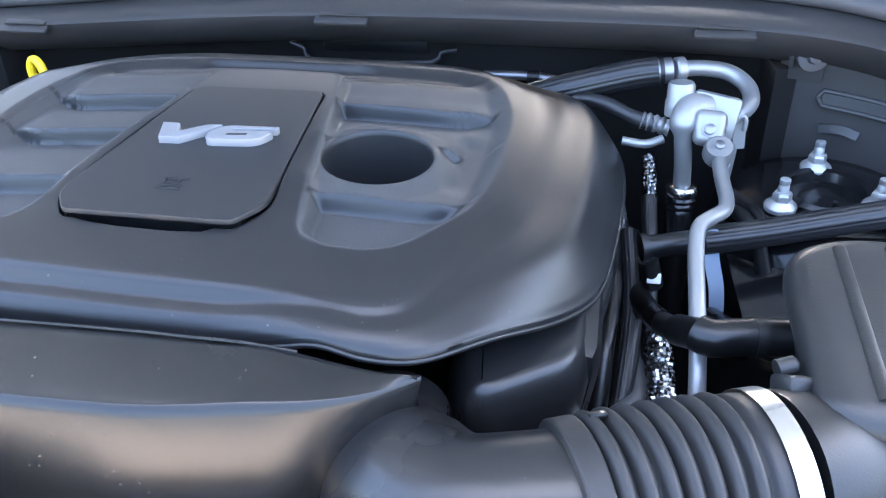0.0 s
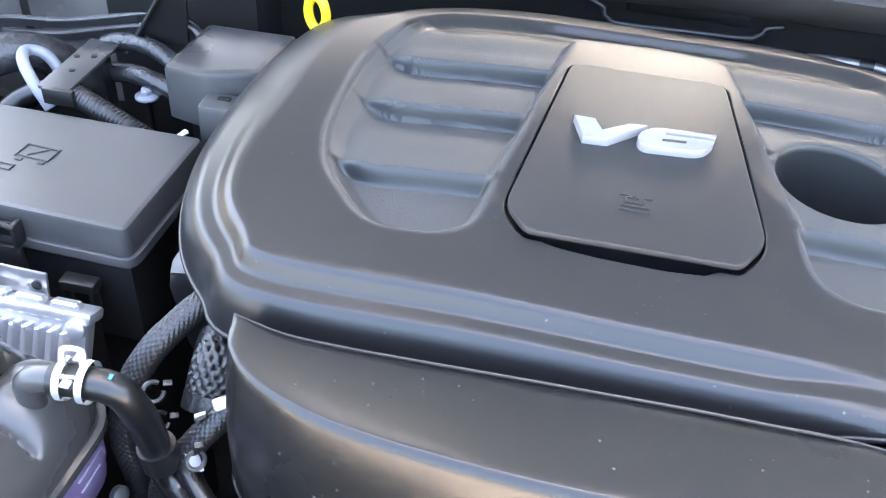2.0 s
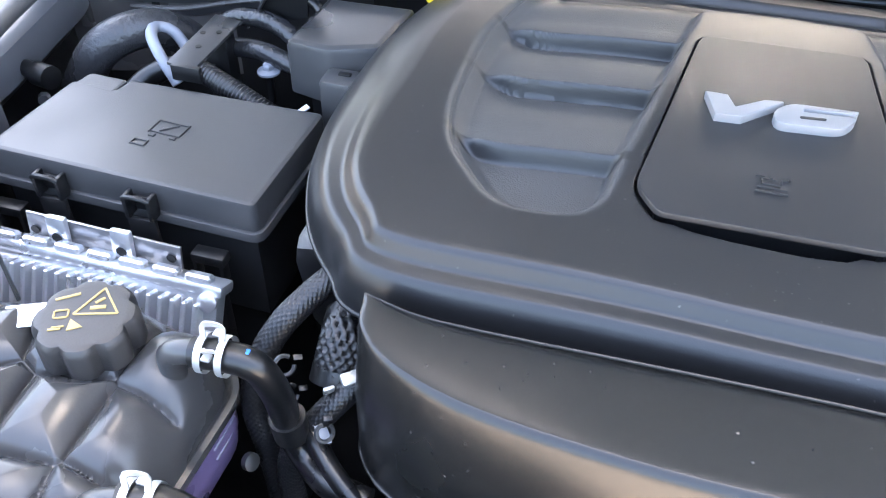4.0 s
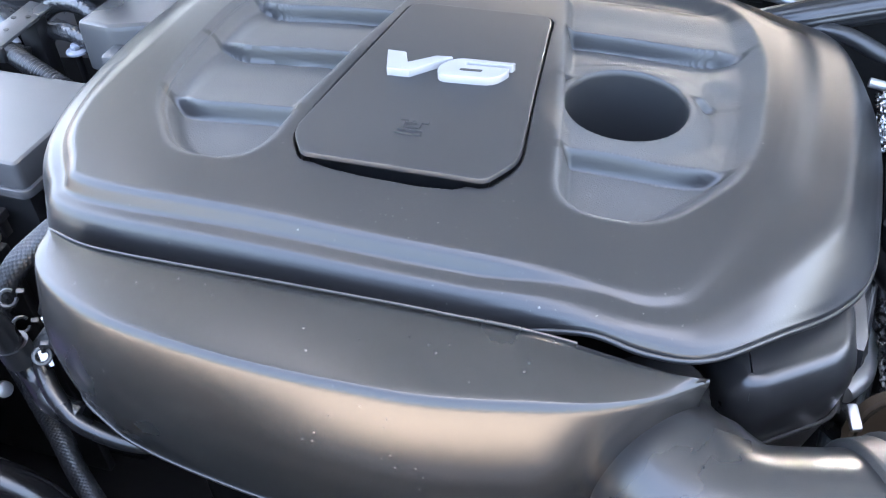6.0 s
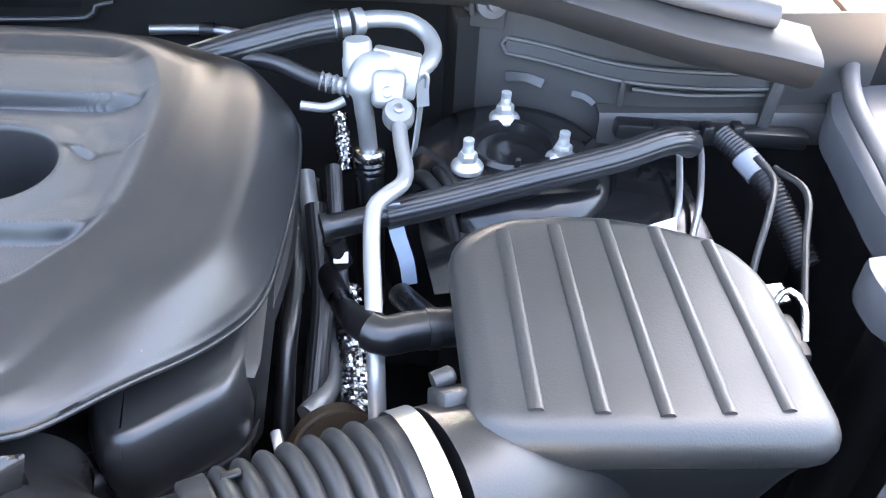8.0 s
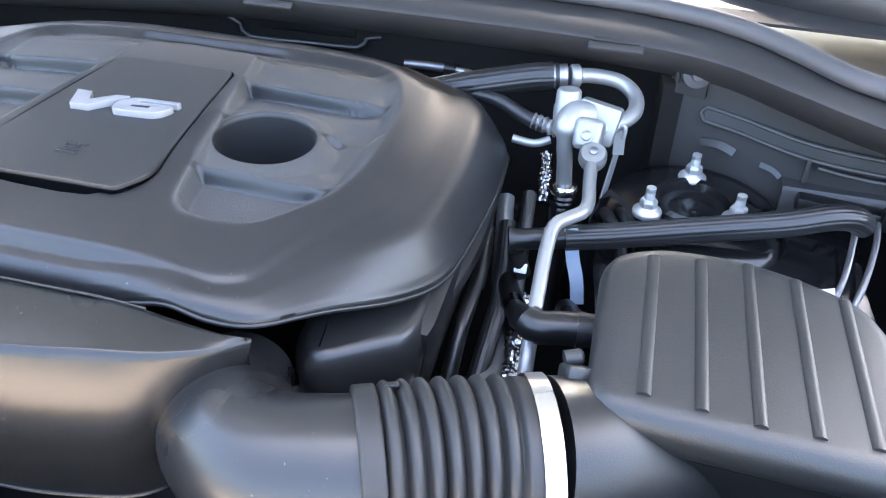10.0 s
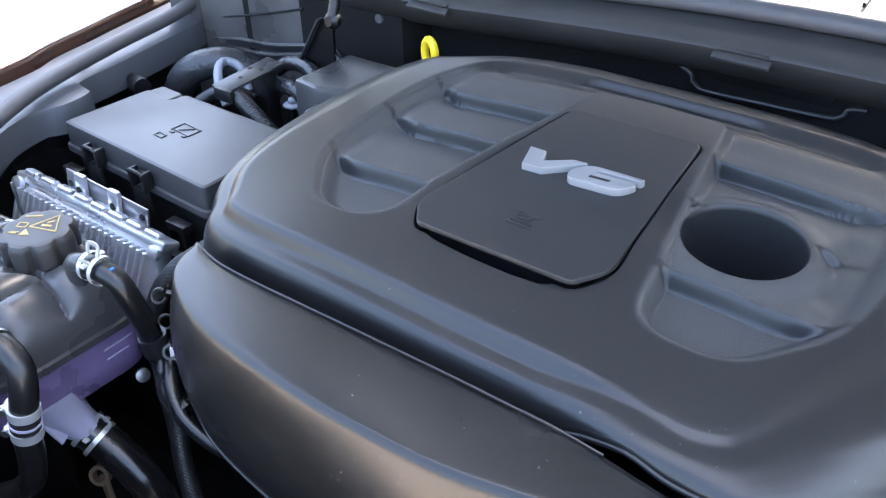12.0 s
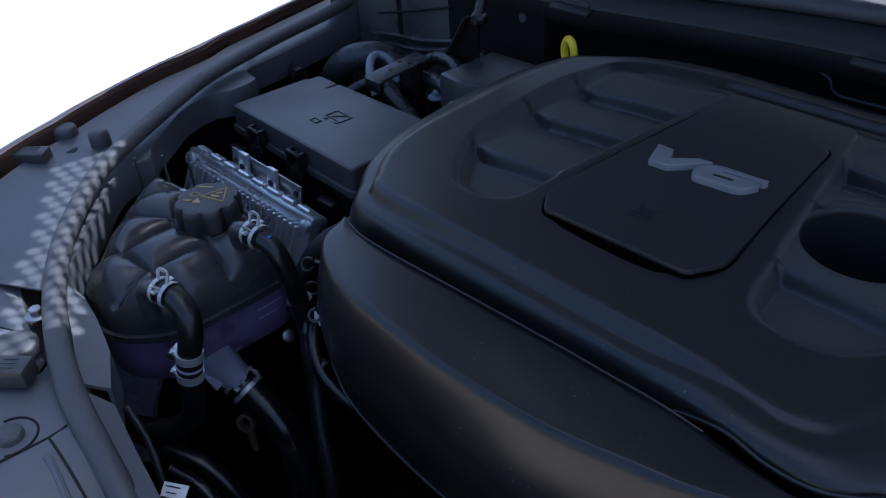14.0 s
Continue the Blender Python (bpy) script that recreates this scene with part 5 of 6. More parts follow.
# ---- fuse box ----
def fuse_box():
    t = thing("fuse_box", (-0.52, -0.01, 0.82), "black plastic fuse box with a latched lid", "fuse box")
    poly = rounded([(-0.648, -0.069), (-0.392, -0.079), (-0.388, 0.060), (-0.585, 0.062), (-0.588, 0.040), (-0.636, 0.046)], 0.007, 3)
    lid = part("lid", slab(poly, 0.889, 0.918, 0.004), M_BOX, t)
    part("corner_plate", slab(rounded([(-0.634, 0.030), (-0.588, 0.028), (-0.586, 0.060), (-0.628, 0.062)], 0.005, 3), 0.890, 0.9178, 0.003), M_BOX, lid)
    part("rim", slab(inset(poly, -0.004), 0.882, 0.8905, 0.002), M_BOX, t)
    part("body", slab(inset(poly, 0.006), 0.79, 0.883, 0.002), M_BLACK, t)
    # raised pictogram
    bm = bmesh.new()
    for x, y, w, h, r in ((-0.535, 0.004, 0.030, 0.0014, -5), (-0.535, -0.013, 0.030, 0.0014, -5), (-0.550, -0.0045, 0.0014, 0.018, -5), (-0.520, -0.0045, 0.0014, 0.018, -5), (-0.535, -0.004, 0.0014, 0.018, -50),
                          (-0.545, -0.017, 0.006, 0.004, -5), (-0.525, -0.017, 0.006, 0.004, -5), (-0.550, -0.026, 0.014, 0.0014, -5), (-0.550, -0.033, 0.014, 0.0014, -5), (-0.5565, -0.0295, 0.0014, 0.008, -5), (-0.5435, -0.0295, 0.0014, 0.008, -5)):
        box((w, h, 0.0012), (x + 0.027, y + 0.002, 0.9184), 0.0003, turn(0, 0, r), 1, bm)
    part("pictogram", bm, M_BLACK, lid, "raised outline symbol")
    for x in (-0.580, -0.493):
        y = -0.0715 - (x + 0.648) * 0.04
        la = part("latch", box((0.026, 0.004, 0.036), (x, y - 0.009, 0.870), 0.001), M_BLACK, t)
        for o in (-0.011, 0.011):
            part("latch_post", box((0.004, 0.013, 0.022), (x + o, y - 0.006, 0.899), 0.001), M_BLACK, la)
        part("latch_bar", sweep([(x - 0.012, y - 0.011, 0.908), (x - 0.006, y - 0.012, 0.911), (x + 0.006, y - 0.012, 0.911), (x + 0.012, y - 0.011, 0.908)], 0.0022, 8), M_BLACK, la)
        part("latch_slot", box((0.016, 0.003, 0.014), (x, y - 0.0018, 0.899), 0.001), M_DARK, la)
    for x in (-0.632, -0.435):
        y = -0.0715 - (x + 0.648) * 0.04
        hk = part("hook", box((0.030, 0.014, 0.010), (x, y - 0.008, 0.862), 0.002), M_BLACK, t)
        part("hook_post", box((0.004, 0.010, 0.024), (x - 0.012, y - 0.010, 0.852), 0.001), M_BLACK, hk)
        part("hook_post", box((0.004, 0.010, 0.024), (x + 0.012, y - 0.010, 0.852), 0.001), M_BLACK, hk)
    part("stand", box((0.22, 0.10, 0.37), (-0.52, -0.01, 0.61), 0.01), M_DARK, t)


fuse_box()


# ---- module with its clip rail ----
def control_module():
    t = thing("control_module", (-0.53, -0.14, 0.80), "finned aluminium control module beside the fuse box", "control module")
    R = turn(-26, 3, 2)
    c = Vector((-0.519, -0.146, 0.846))
    body = part("case", box((0.232, 0.016, 0.070), c, 0.003, R), M_CAST, t)
    part("top_rim", box((0.240, 0.024, 0.010), c + R @ Vector((0, 0, 0.034)), 0.003, R), M_CAST, t)
    for i in range(22):
        part("fin", box((0.0040, 0.014, 0.050), c + R @ Vector((-0.103 + 0.0098 * i, -0.013, -0.001)), 0.001, R, 1), M_CAST, body)
    for i in range(8):
        part("rib", box((0.022, 0.011, 0.007), c + R @ Vector((-0.098 + 0.028 * i, -0.005, 0.0410)), 0.002, R, 1), M_CAST, body)
    for x in (-0.112, 0.110):
        part("screw", lathe([(0.008, 0), (0.008, 0.006), (0.004, 0.008), (0, 0.008)], c + R @ Vector((x, -0.010, 0.026)), R @ Vector((0, -1, 0)), 14), M_CAST, t)
    part("rail", box((0.138, 0.003, 0.022), (-0.508, -0.119, 0.888), 0.001, turn(-8, 2, 0)), M_ZINC, t, "flat steel rail")
    for x in (-0.545, -0.487):
        cl = part("clip", box((0.018, 0.006, 0.034), (x, -0.124, 0.889), 0.002, turn(-8)), M_CAST, t, "bent zinc clip")
        part("clip_hole", lathe([(0.0045, 0), (0.0045, 0.001), (0, 0.001)], (x, -0.1273, 0.888), (0, -1, 0), 12), M_DARK, cl)
    for x in (-0.570, -0.447):
        part("rail_hole", lathe([(0.004, 0), (0.004, 0.001), (0, 0.001)], (x, -0.1212, 0.886), (0, -1, 0), 12), M_DARK, t)
    part("bracket", box((0.24, 0.012, 0.36), (-0.536, -0.105, 0.66), 0.003), M_DARK, t)


control_module()


# ---- coolant tank ----
TANK = rounded([(-0.585, -0.215), (-0.560, -0.275), (-0.492, -0.340), (-0.462, -0.381), (-0.398, -0.381), (-0.353, -0.335), (-0.348, -0.20), (-0.45, -0.180)], [0.03, 0.03, 0.02, 0.025, 0.03, 0.03, 0.03, 0.03], 6)


def tank_top(x, y):
    d = np.maximum(poly_dist(x, y, TANK), 0)
    dome = np.sqrt(np.clip(1 - (1 - np.clip(d / 0.040, 0, 1)) ** 2.2, 0, 1))
    z = 0.868 + (0.056 - 0.006 * sstep(-0.32, -0.36, y)) * dome
    seeds = ((-0.380, -0.354), (-0.428, -0.356), (-0.372, -0.297), (-0.432, -0.297), (-0.480, -0.300), (-0.362, -0.238), (-0.550, -0.240), (-0.512, -0.256), (-0.445, -0.232))
    ds = np.sort(np.stack([np.hypot(x - a, y - b) for a, b in seeds]), 0)
    gap = np.clip((ds[1] - ds[0]) / 2 / 0.027, 0.015, 1)
    z -= 0.017 * (1 - np.sqrt(1 - (1 - gap) ** 2)) * sstep(0.002, 0.012, d)
    neck = np.hypot(x + 0.433, y + 0.236)
    z = np.where(neck < 0.029, np.maximum(z, 0.916), z)
    return z


def hose_clamp(c, axis, r, name="hose_clamp", label="zinc plated spring clamp round a hose"):
    t = thing(name, c, label, "hose clamp", "spring clamps on the coolant hoses")
    a = Vector(axis).normalized()
    side = a.cross(Vector((0, 0, 1))).normalized()
    up = side.cross(a)
    cc = Vector(c)
    for s in (-0.007, 0.007):
        part("band", sweep([cc + a * (s - 0.0024), cc + a * (s + 0.0024)], r + 0.0012, 24, 0.002, caps=False), M_ZINCW, t)
    for s in (-0.6, 0.9):
        v = (up * math.cos(s) + side * math.sin(s)) * (r + 0.0014)
        part("bridge", box((0.006, 0.006, 0.002), cc + v, 0.0006, None), M_ZINCW, t)
    w = cc + up * (r + 0.001)
    part("ear", strip([w - a * 0.006, w - a * 0.006 + up * 0.009 - side * 0.003, w + a * 0.006 + up * 0.010 - side * 0.003, w + a * 0.006], 0.0036, 0.0012, side, step=0.002), M_ZINCW, t)
    part("ear", strip([w - a * 0.004 + side * 0.007 - up * 0.002, w + side * 0.012 + up * 0.003, w + a * 0.004 + side * 0.007 - up * 0.002], 0.003, 0.0012, up, step=0.002), M_ZINCW, t)
    return t


def coolant_tank():
    t = thing("coolant_tank", (-0.46, -0.28, 0.79), "black and purple plastic coolant tank with lobes", "coolant tank")
    ring = np.array(TANK)
    cen = np.array((-0.455, -0.275))
    fine = []
    for i in range(len(ring)):
        a, b = ring[i], ring[(i + 1) % len(ring)]
        kk = max(1, int(np.linalg.norm(b - a) / 0.0018))
        fine += [a + (b - a) * j / kk for j in range(kk)]
    fine = np.array(fine)
    rs = np.concatenate([1 - np.linspace(0, 1, 16) ** 2 * 0.18, np.linspace(0.815, 0.03, 130)])
    px = cen[0] + rs[:, None] * (fine[None, :, 0] - cen[0])
    py = cen[1] + rs[:, None] * (fine[None, :, 1] - cen[1])
    pz = tank_top(px, py)
    rings = [[(px[i, j], py[i, j], pz[i, j]) for j in range(len(fine))] for i in range(len(rs))]
    part("upper_shell", loft(rings, caps=(False, True)), M_TANK, t, smooth=70)
    fl = [tuple(p) for p in fine]
    part("seam_flange", loft([[(x, y, z) for x, y in inset(fl, d)] for d, z in ((0.002, 0.860), (-0.004, 0.861), (-0.004, 0.868), (0.002, 0.869))], caps=(False, False)), M_TANK, t)
    part("lower_shell", loft([[(x, y, z) for x, y in inset(fl, d)] for d, z in ((0.040, 0.792), (0.016, 0.796), (0.006, 0.806), (0.002, 0.83), (0.002, 0.862))]), M_PURPLE, t, "translucent purple lower half", smooth=60)
    part("level_mark", box((0.002, 0.030, 0.0014), (-0.3515, -0.235, 0.845), 0.0004), M_CLEAR, t)
    part("level_mark", box((0.002, 0.024, 0.0014), (-0.3515, -0.238, 0.834), 0.0004), M_CLEAR, t)
    part("neck", lathe([(0.030, 0.895), (0.030, 0.914), (0.026, 0.920)], (-0.433, -0.236, 0), n=32, caps=False), M_TANK, t)
    # cap with lobed grip
    def ring_at(r, z, lobe):
        out = []
        for i in range(96):
            a = 2 * math.pi * i / 96
            q = (math.degrees(a) + 22.5) % 45 - 22.5
            rr = r - lobe * math.exp(-(q / 7.5) ** 2)
            out.append((-0.433 + rr * math.cos(a), -0.236 + rr * math.sin(a), z))
        return out
    cap = part("cap", loft([ring_at(0.0325, 0.915, 0.0045), ring_at(0.0345, 0.917, 0.005), ring_at(0.0345, 0.935, 0.005), ring_at(0.0335, 0.939, 0.0045), ring_at(0.0315, 0.9412, 0.0030), ring_at(0.0280, 0.9418, 0), ring_at(0.026, 0.9418, 0)]), M_CAP, t, "grey-black lobed pressure cap")
    tri = [Vector((-0.440, -0.238)), Vector((-0.413, -0.229)), Vector((-0.433, -0.211))]
    for i in range(3):
        p, q = tri[i], tri[(i + 1) % 3]
        m, d = (p + q) / 2, q - p
        part("warning_bar", box((d.length, 0.0014, 0.001), (m.x, m.y, 0.9420), 0.0002, turn(0, 0, math.degrees(math.atan2(d.y, d.x)))), M_INK, cap, "printed yellow triangle side")
    for x, y, w, hh, r in ((-0.428, -0.228, 0.010, 0.003, 25), (-0.430, -0.222, 0.007, 0.002, 60), (-0.446, -0.243, 0.008, 0.0012, 25), (-0.449, -0.237, 0.008, 0.0012, 25), (-0.4515, -0.242, 0.006, 0.0012, 115), (-0.4435, -0.238, 0.006, 0.0012, 115), (-0.452, -0.225, 0.016, 0.002, 38), (-0.444, -0.253, 0.008, 0.0016, 25), (-0.443, -0.2505, 0.008, 0.0012, 25)):
        part("warning_bar", box((w, hh, 0.001), (x, y, 0.9420), 0.0002, turn(0, 0, r)), M_INK, cap)
    part("warning_bar", slab([(-0.436, -0.252), (-0.428, -0.246), (-0.439, -0.242)], 0.9410, 0.9424, 0.0002), M_INK, cap)
    part("paper_label", box((0.028, 0.020, 0.001), (-0.490, -0.232, 0.9195), 0.0003, turn(4, -4, 20)), M_WHITE, t, "white paper label")
    # nozzles
    part("nozzle", sweep([(-0.371, -0.240, 0.895), (-0.371, -0.243, 0.925), (-0.366, -0.2435, 0.936), (-0.350, -0.242, 0.939)], 0.0085, 16), M_TANK, t)
    part("nozzle", sweep([(-0.362, -0.350, 0.895), (-0.362, -0.351, 0.922), (-0.354, -0.350, 0.932), (-0.338, -0.347, 0.936)], 0.0085, 16), M_TANK, t)
    part("outlet", loft([[Vector(c) + Vector((math.cos(a) * rx, math.sin(a) * ry, 0.35 * math.cos(a) * rx)) for a in (2 * math.pi * i / 24 for i in range(24))]
                         for c, rx, ry in (((-0.385, -0.305, 0.812), 0.036, 0.030), ((-0.380, -0.300, 0.798), 0.030, 0.026), ((-0.372, -0.292, 0.780), 0.021, 0.021), ((-0.362, -0.284, 0.765), 0.017, 0.017))]), M_CLEAR, t, "milky plastic outlet funnel", smooth=60)
    part("outlet_rib", box((0.003, 0.045, 0.040), (-0.372, -0.300, 0.795), 0.001, turn(0, -30, 30)), M_CLEAR, t)
    part("foot", loft([[(x0, y0, z), (x1, y1, z), (x1 - 0.006, y1 + 0.010, z), (x0 - 0.006, y0 + 0.010, z)] for x0, y0, x1, y1, z in
                       ((-0.505, -0.392, -0.472, -0.366, 0.62), (-0.487, -0.386, -0.441, -0.355, 0.72), (-0.464, -0.374, -0.388, -0.345, 0.815))]), M_CLEAR, t, "milky plastic foot")
    for x, y in ((-0.545, -0.222), (-0.520, -0.205), (-0.565, -0.245)):
        part("pin", sweep([(x, y, 0.90), (x, y, 0.945)], 0.0016, 6), M_TANK, t)
    part("lug", lathe([(0.007, 0), (0.007, 0.005), (0.003, 0.006)], (-0.345, -0.225, 0.80), (1, -0.3, 0.4), 14), M_DARKSTEEL, t)


coolant_tank()


def coolant_hose(pts, r, label, extra=()):
    t = thing("coolant_hose", pts[0], label, "hose", "hoses of the coolant tank")
    part("tube", sweep(pts, r, 20), M_RUBBER, t)
    for nm, bm, m in extra:
        part(nm, bm, m, t)
    return t


coolant_hose([(-0.352, -0.2425, 0.939), (-0.330, -0.2410, 0.940), (-0.313, -0.239, 0.935), (-0.305, -0.235, 0.910), (-0.304, -0.229, 0.878), (-0.303, -0.226, 0.850), (-0.292, -0.231, 0.834), (-0.270, -0.245, 0.832), (-0.240, -0.250, 0.830)], 0.0102, "black rubber coolant hose with a blue dot",
             [("paint_dot", box((0.004, 0.004, 0.001), (-0.316, -0.2395, 0.9475), 0.0005), M_BLUE),
              ("plug", sweep([(-0.304, -0.2275, 0.872), (-0.303, -0.226, 0.852)], 0.0128, 18, 0.004), M_BLACK)])
hose_clamp((-0.337, -0.2412, 0.9402), (1, 0.04, 0.0), 0.0122)
worm = []
for c, ax in (((-0.2990, -0.3520, 0.885), (-0.10, -0.12, -1)), ((-0.3030, -0.3545, 0.8615), (-0.12, -0.10, -1))):
    c, a = Vector(c), Vector(ax).normalized()
    out = Vector((-0.85, -0.52, 0)).cross(a).cross(a).normalized() * -1
    worm += [("clamp", sweep([c - a * 0.0042, c + a * 0.0042], 0.0127, 24, 0.003), M_ZINCW),
             ("clamp_screw", sweep([c + out * 0.0145 - a.cross(out) * 0.007, c + out * 0.0145 + a.cross(out) * 0.008], 0.0037, 10, 0.004), M_STEEL),
             ("clamp_housing", box((0.0075, 0.0085, 0.0080), c + out * 0.0135, 0.002), M_STEEL)]
coolant_hose([(-0.340, -0.347, 0.936), (-0.318, -0.343, 0.936), (-0.300, -0.343, 0.926), (-0.2955, -0.347, 0.908), (-0.298, -0.351, 0.89), (-0.3035, -0.355, 0.86), (-0.308, -0.358, 0.825), (-0.318, -0.364, 0.797), (-0.345, -0.384, 0.782), (-0.42, -0.42, 0.775)], 0.0112, "black rubber coolant hose with steel clamps",
             worm + [("joint", sweep([(-0.2998, -0.3526, 0.880), (-0.3022, -0.3542, 0.867)], 0.0119, 20, 0.003), M_BLACK), ("joint_ring", sweep([(-0.3009, -0.3533, 0.8745), (-0.3013, -0.3536, 0.8722)], 0.0127, 20, 0.003), M_CLEAR)])
hose_clamp((-0.328, -0.345, 0.9365), (1, 0.15, 0.0), 0.0118)
coolant_hose([(-0.366, -0.286, 0.768), (-0.352, -0.281, 0.757), (-0.3166, -0.2737, 0.73), (-0.302, -0.270, 0.70), (-0.297, -0.268, 0.65), (-0.30, -0.268, 0.55)], 0.0178, "thick black rubber coolant hose below the tank")
hose_clamp((-0.3575, -0.2825, 0.7605), (0.75, 0.2, -0.6), 0.0184)


# ---- braided conduits between tank and engine ----
def conduit(pts, r, label, extra=()):
    t = thing("wire_conduit", pts[0], label, "conduit", "braided conduits beside the tank")
    part("sleeve", woven(pts, r), M_BRAID, t, smooth=80)
    for p, q in ((pts[0], pts[1]), (pts[-1], pts[-2])):
        d = (Vector(q) - Vector(p)).normalized()
        part("end_collar", sweep([Vector(p), Vector(p) + d * 0.012], r * 1.12, 18, 0.004), M_BLACK, t, "black taped end")
    for nm, bm, m in extra:
        part(nm, bm, m, t)


conduit([(-0.278, -0.10, 0.925), (-0.300, -0.132, 0.920), (-0.316, -0.152, 0.910), (-0.330, -0.172, 0.897), (-0.342, -0.188, 0.872), (-0.346, -0.200, 0.835), (-0.338, -0.205, 0.79), (-0.33, -0.21, 0.70)], 0.0092, "thick black braided conduit beside the engine")
conduit([(-0.255, -0.175, 0.895), (-0.268, -0.196, 0.880), (-0.285, -0.213, 0.862), (-0.303, -0.220, 0.835), (-0.313, -0.222, 0.80), (-0.313, -0.222, 0.755), (-0.298, -0.235, 0.71), (-0.28, -0.245, 0.66), (-0.275, -0.25, 0.58)], 0.0086, "black braided conduit below the intake duct",
        [("clip", box((0.014, 0.010, 0.006), (-0.268, -0.198, 0.890), 0.002, turn(20, 0, 40)), M_ZINCW), ("clip_tail", box((0.008, 0.003, 0.008), (-0.281, -0.207, 0.884), 0.001, turn(20, 0, 40)), M_ZINCW)])
sp = thing("steel_pipe", (-0.255, -0.245, 0.80), "glossy black pipe on a steel bracket beside the duct", "pipe")
part("tube", sweep([(-0.296, -0.216, 0.852), (-0.284, -0.228, 0.850), (-0.262, -0.246, 0.842), (-0.235, -0.256, 0.828), (-0.19, -0.25, 0.812), (-0.15, -0.22, 0.80)], 0.0072, 16), M_RUBBER, sp)
part("bracket", strip([(-0.297, -0.214, 0.858), (-0.285, -0.220, 0.862), (-0.277, -0.228, 0.852)], 0.008, 0.0016), M_DARKSTEEL, sp)
def hose_clip(c, axis, r, mat, label):
    t = thing("hose_clip", c, label, "clip", "small clips between tank and duct")
    a = Vector(axis).normalized()
    u = a.orthogonal().normalized()
    v = a.cross(u)
    ring = [Vector(c) + (u * math.cos(q) + v * math.sin(q)) * r for q in np.linspace(0.5, 5.8, 16)]
    part("loop", sweep(ring, 0.0017, 6, 0.003), mat, t)
    part("tab", box((0.006, 0.004, 0.0014), Vector(c) + u * (r + 0.004), 0.0004, turn(20, 10, 30)), mat, t)


hose_clip((-0.312, -0.206, 0.898), (0.3, -0.6, 0.7), 0.0065, M_DIMTRIM, "small dark loop clip on the conduit")
hose_clip((-0.312, -0.206, 0.868), (0.5, -0.5, 0.6), 0.0062, M_BLACK, "small black loop clip on the conduit")
hose_clip((-0.276, -0.230, 0.868), (0.6, -0.5, 0.5), 0.0060, M_DIMTRIM, "small dark loop clip beside the duct")
conduit([(-0.285, -0.15, 0.90), (-0.283, -0.17, 0.895), (-0.285, -0.19, 0.87)], 0.016, "short black corrugated elbow under the cover")
cl = thing("pipe_clip", (-0.335, -0.255, 0.70), "small bronze pipe clip beside a hose", "clip")
part("ring", lathe([(0.007, -0.004), (0.011, -0.004), (0.011, 0.004), (0.007, 0.004), (0.007, -0.004)], (-0.375, -0.282, 0.69), (0.4, -0.8, 0.4), 20, caps=False), M_BRONZE, cl)
part("stem", box((0.012, 0.006, 0.04), (-0.375, -0.280, 0.665), 0.002), M_BRONZE, cl)
la = thing("paper_tag", (-0.237, -0.428, 0.79), "white printed paper tag on the inner panel", "tag")
TAG = turn(-62, 0, 30)
part("sheet", box((0.024, 0.0016, 0.030), (-0.237, -0.428, 0.806), 0.0004, TAG), M_WHITE, la)
for i, (w, h) in enumerate(((0.014, 0.0010), (0.010, 0.0010), (0.017, 0.0026), (0.016, 0.0012), (0.012, 0.0012))):
    part("print", box((w, 0.0005, h), Vector((-0.237, -0.428, 0.806)) + TAG @ Vector((-0.002, -0.0010, 0.0115 - 0.0052 * i)), 0, TAG), M_BLACK, la)


# ---- terminal cover, cable bundle, bracket, strut arm ----
def terminal_cover():
    t = thing("terminal_cover", (-0.40, 0.15, 0.88), "dark grey plastic battery terminal cover", "terminal cover")
    poly = rounded([(-0.446, 0.112), (-0.400, 0.100), (-0.354, 0.118), (-0.346, 0.200), (-0.440, 0.205)], 0.006, 3)
    part("shell", slab(poly, 0.90, 0.958, 0.006, slope=lambda x, y: -0.10 * max(0, -0.40 - x)), M_BOX, t)
    cap = part("clip_cover", box((0.042, 0.030, 0.055), (-0.380, 0.091, 0.912), 0.006), M_BOX, t)
    part("clip_slot", box((0.012, 0.006, 0.003), (-0.380, 0.093, 0.9395), 0.001), M_DARK, cap)
    part("post", box((0.07, 0.06, 0.46), (-0.40, 0.155, 0.67), 0.01), M_DARK, t)


terminal_cover()
bt = thing("cable_bracket", (-0.54, 0.12, 0.90), "black steel cable bracket with three holes", "bracket")
part("plate", box((0.030, 0.090, 0.004), (-0.537, 0.124, 0.931), 0.001, turn(4, 3, -4)), M_BOX, bt)
part("front_lip", box((0.030, 0.006, 0.016), (-0.535, 0.080, 0.922), 0.001), M_BLACK, bt)
part("leg", box((0.026, 0.02, 0.30), (-0.538, 0.15, 0.78), 0.002), M_BLACK, bt)
for x, y in ((-0.545, 0.135), (-0.530, 0.140), (-0.538, 0.112)):
    part("hole", lathe([(0.003, 0), (0.003, 0.0006), (0, 0.0006)], (x, y, 0.9332 + (y - 0.124) * 0.07), n=10), M_DARK, bt)
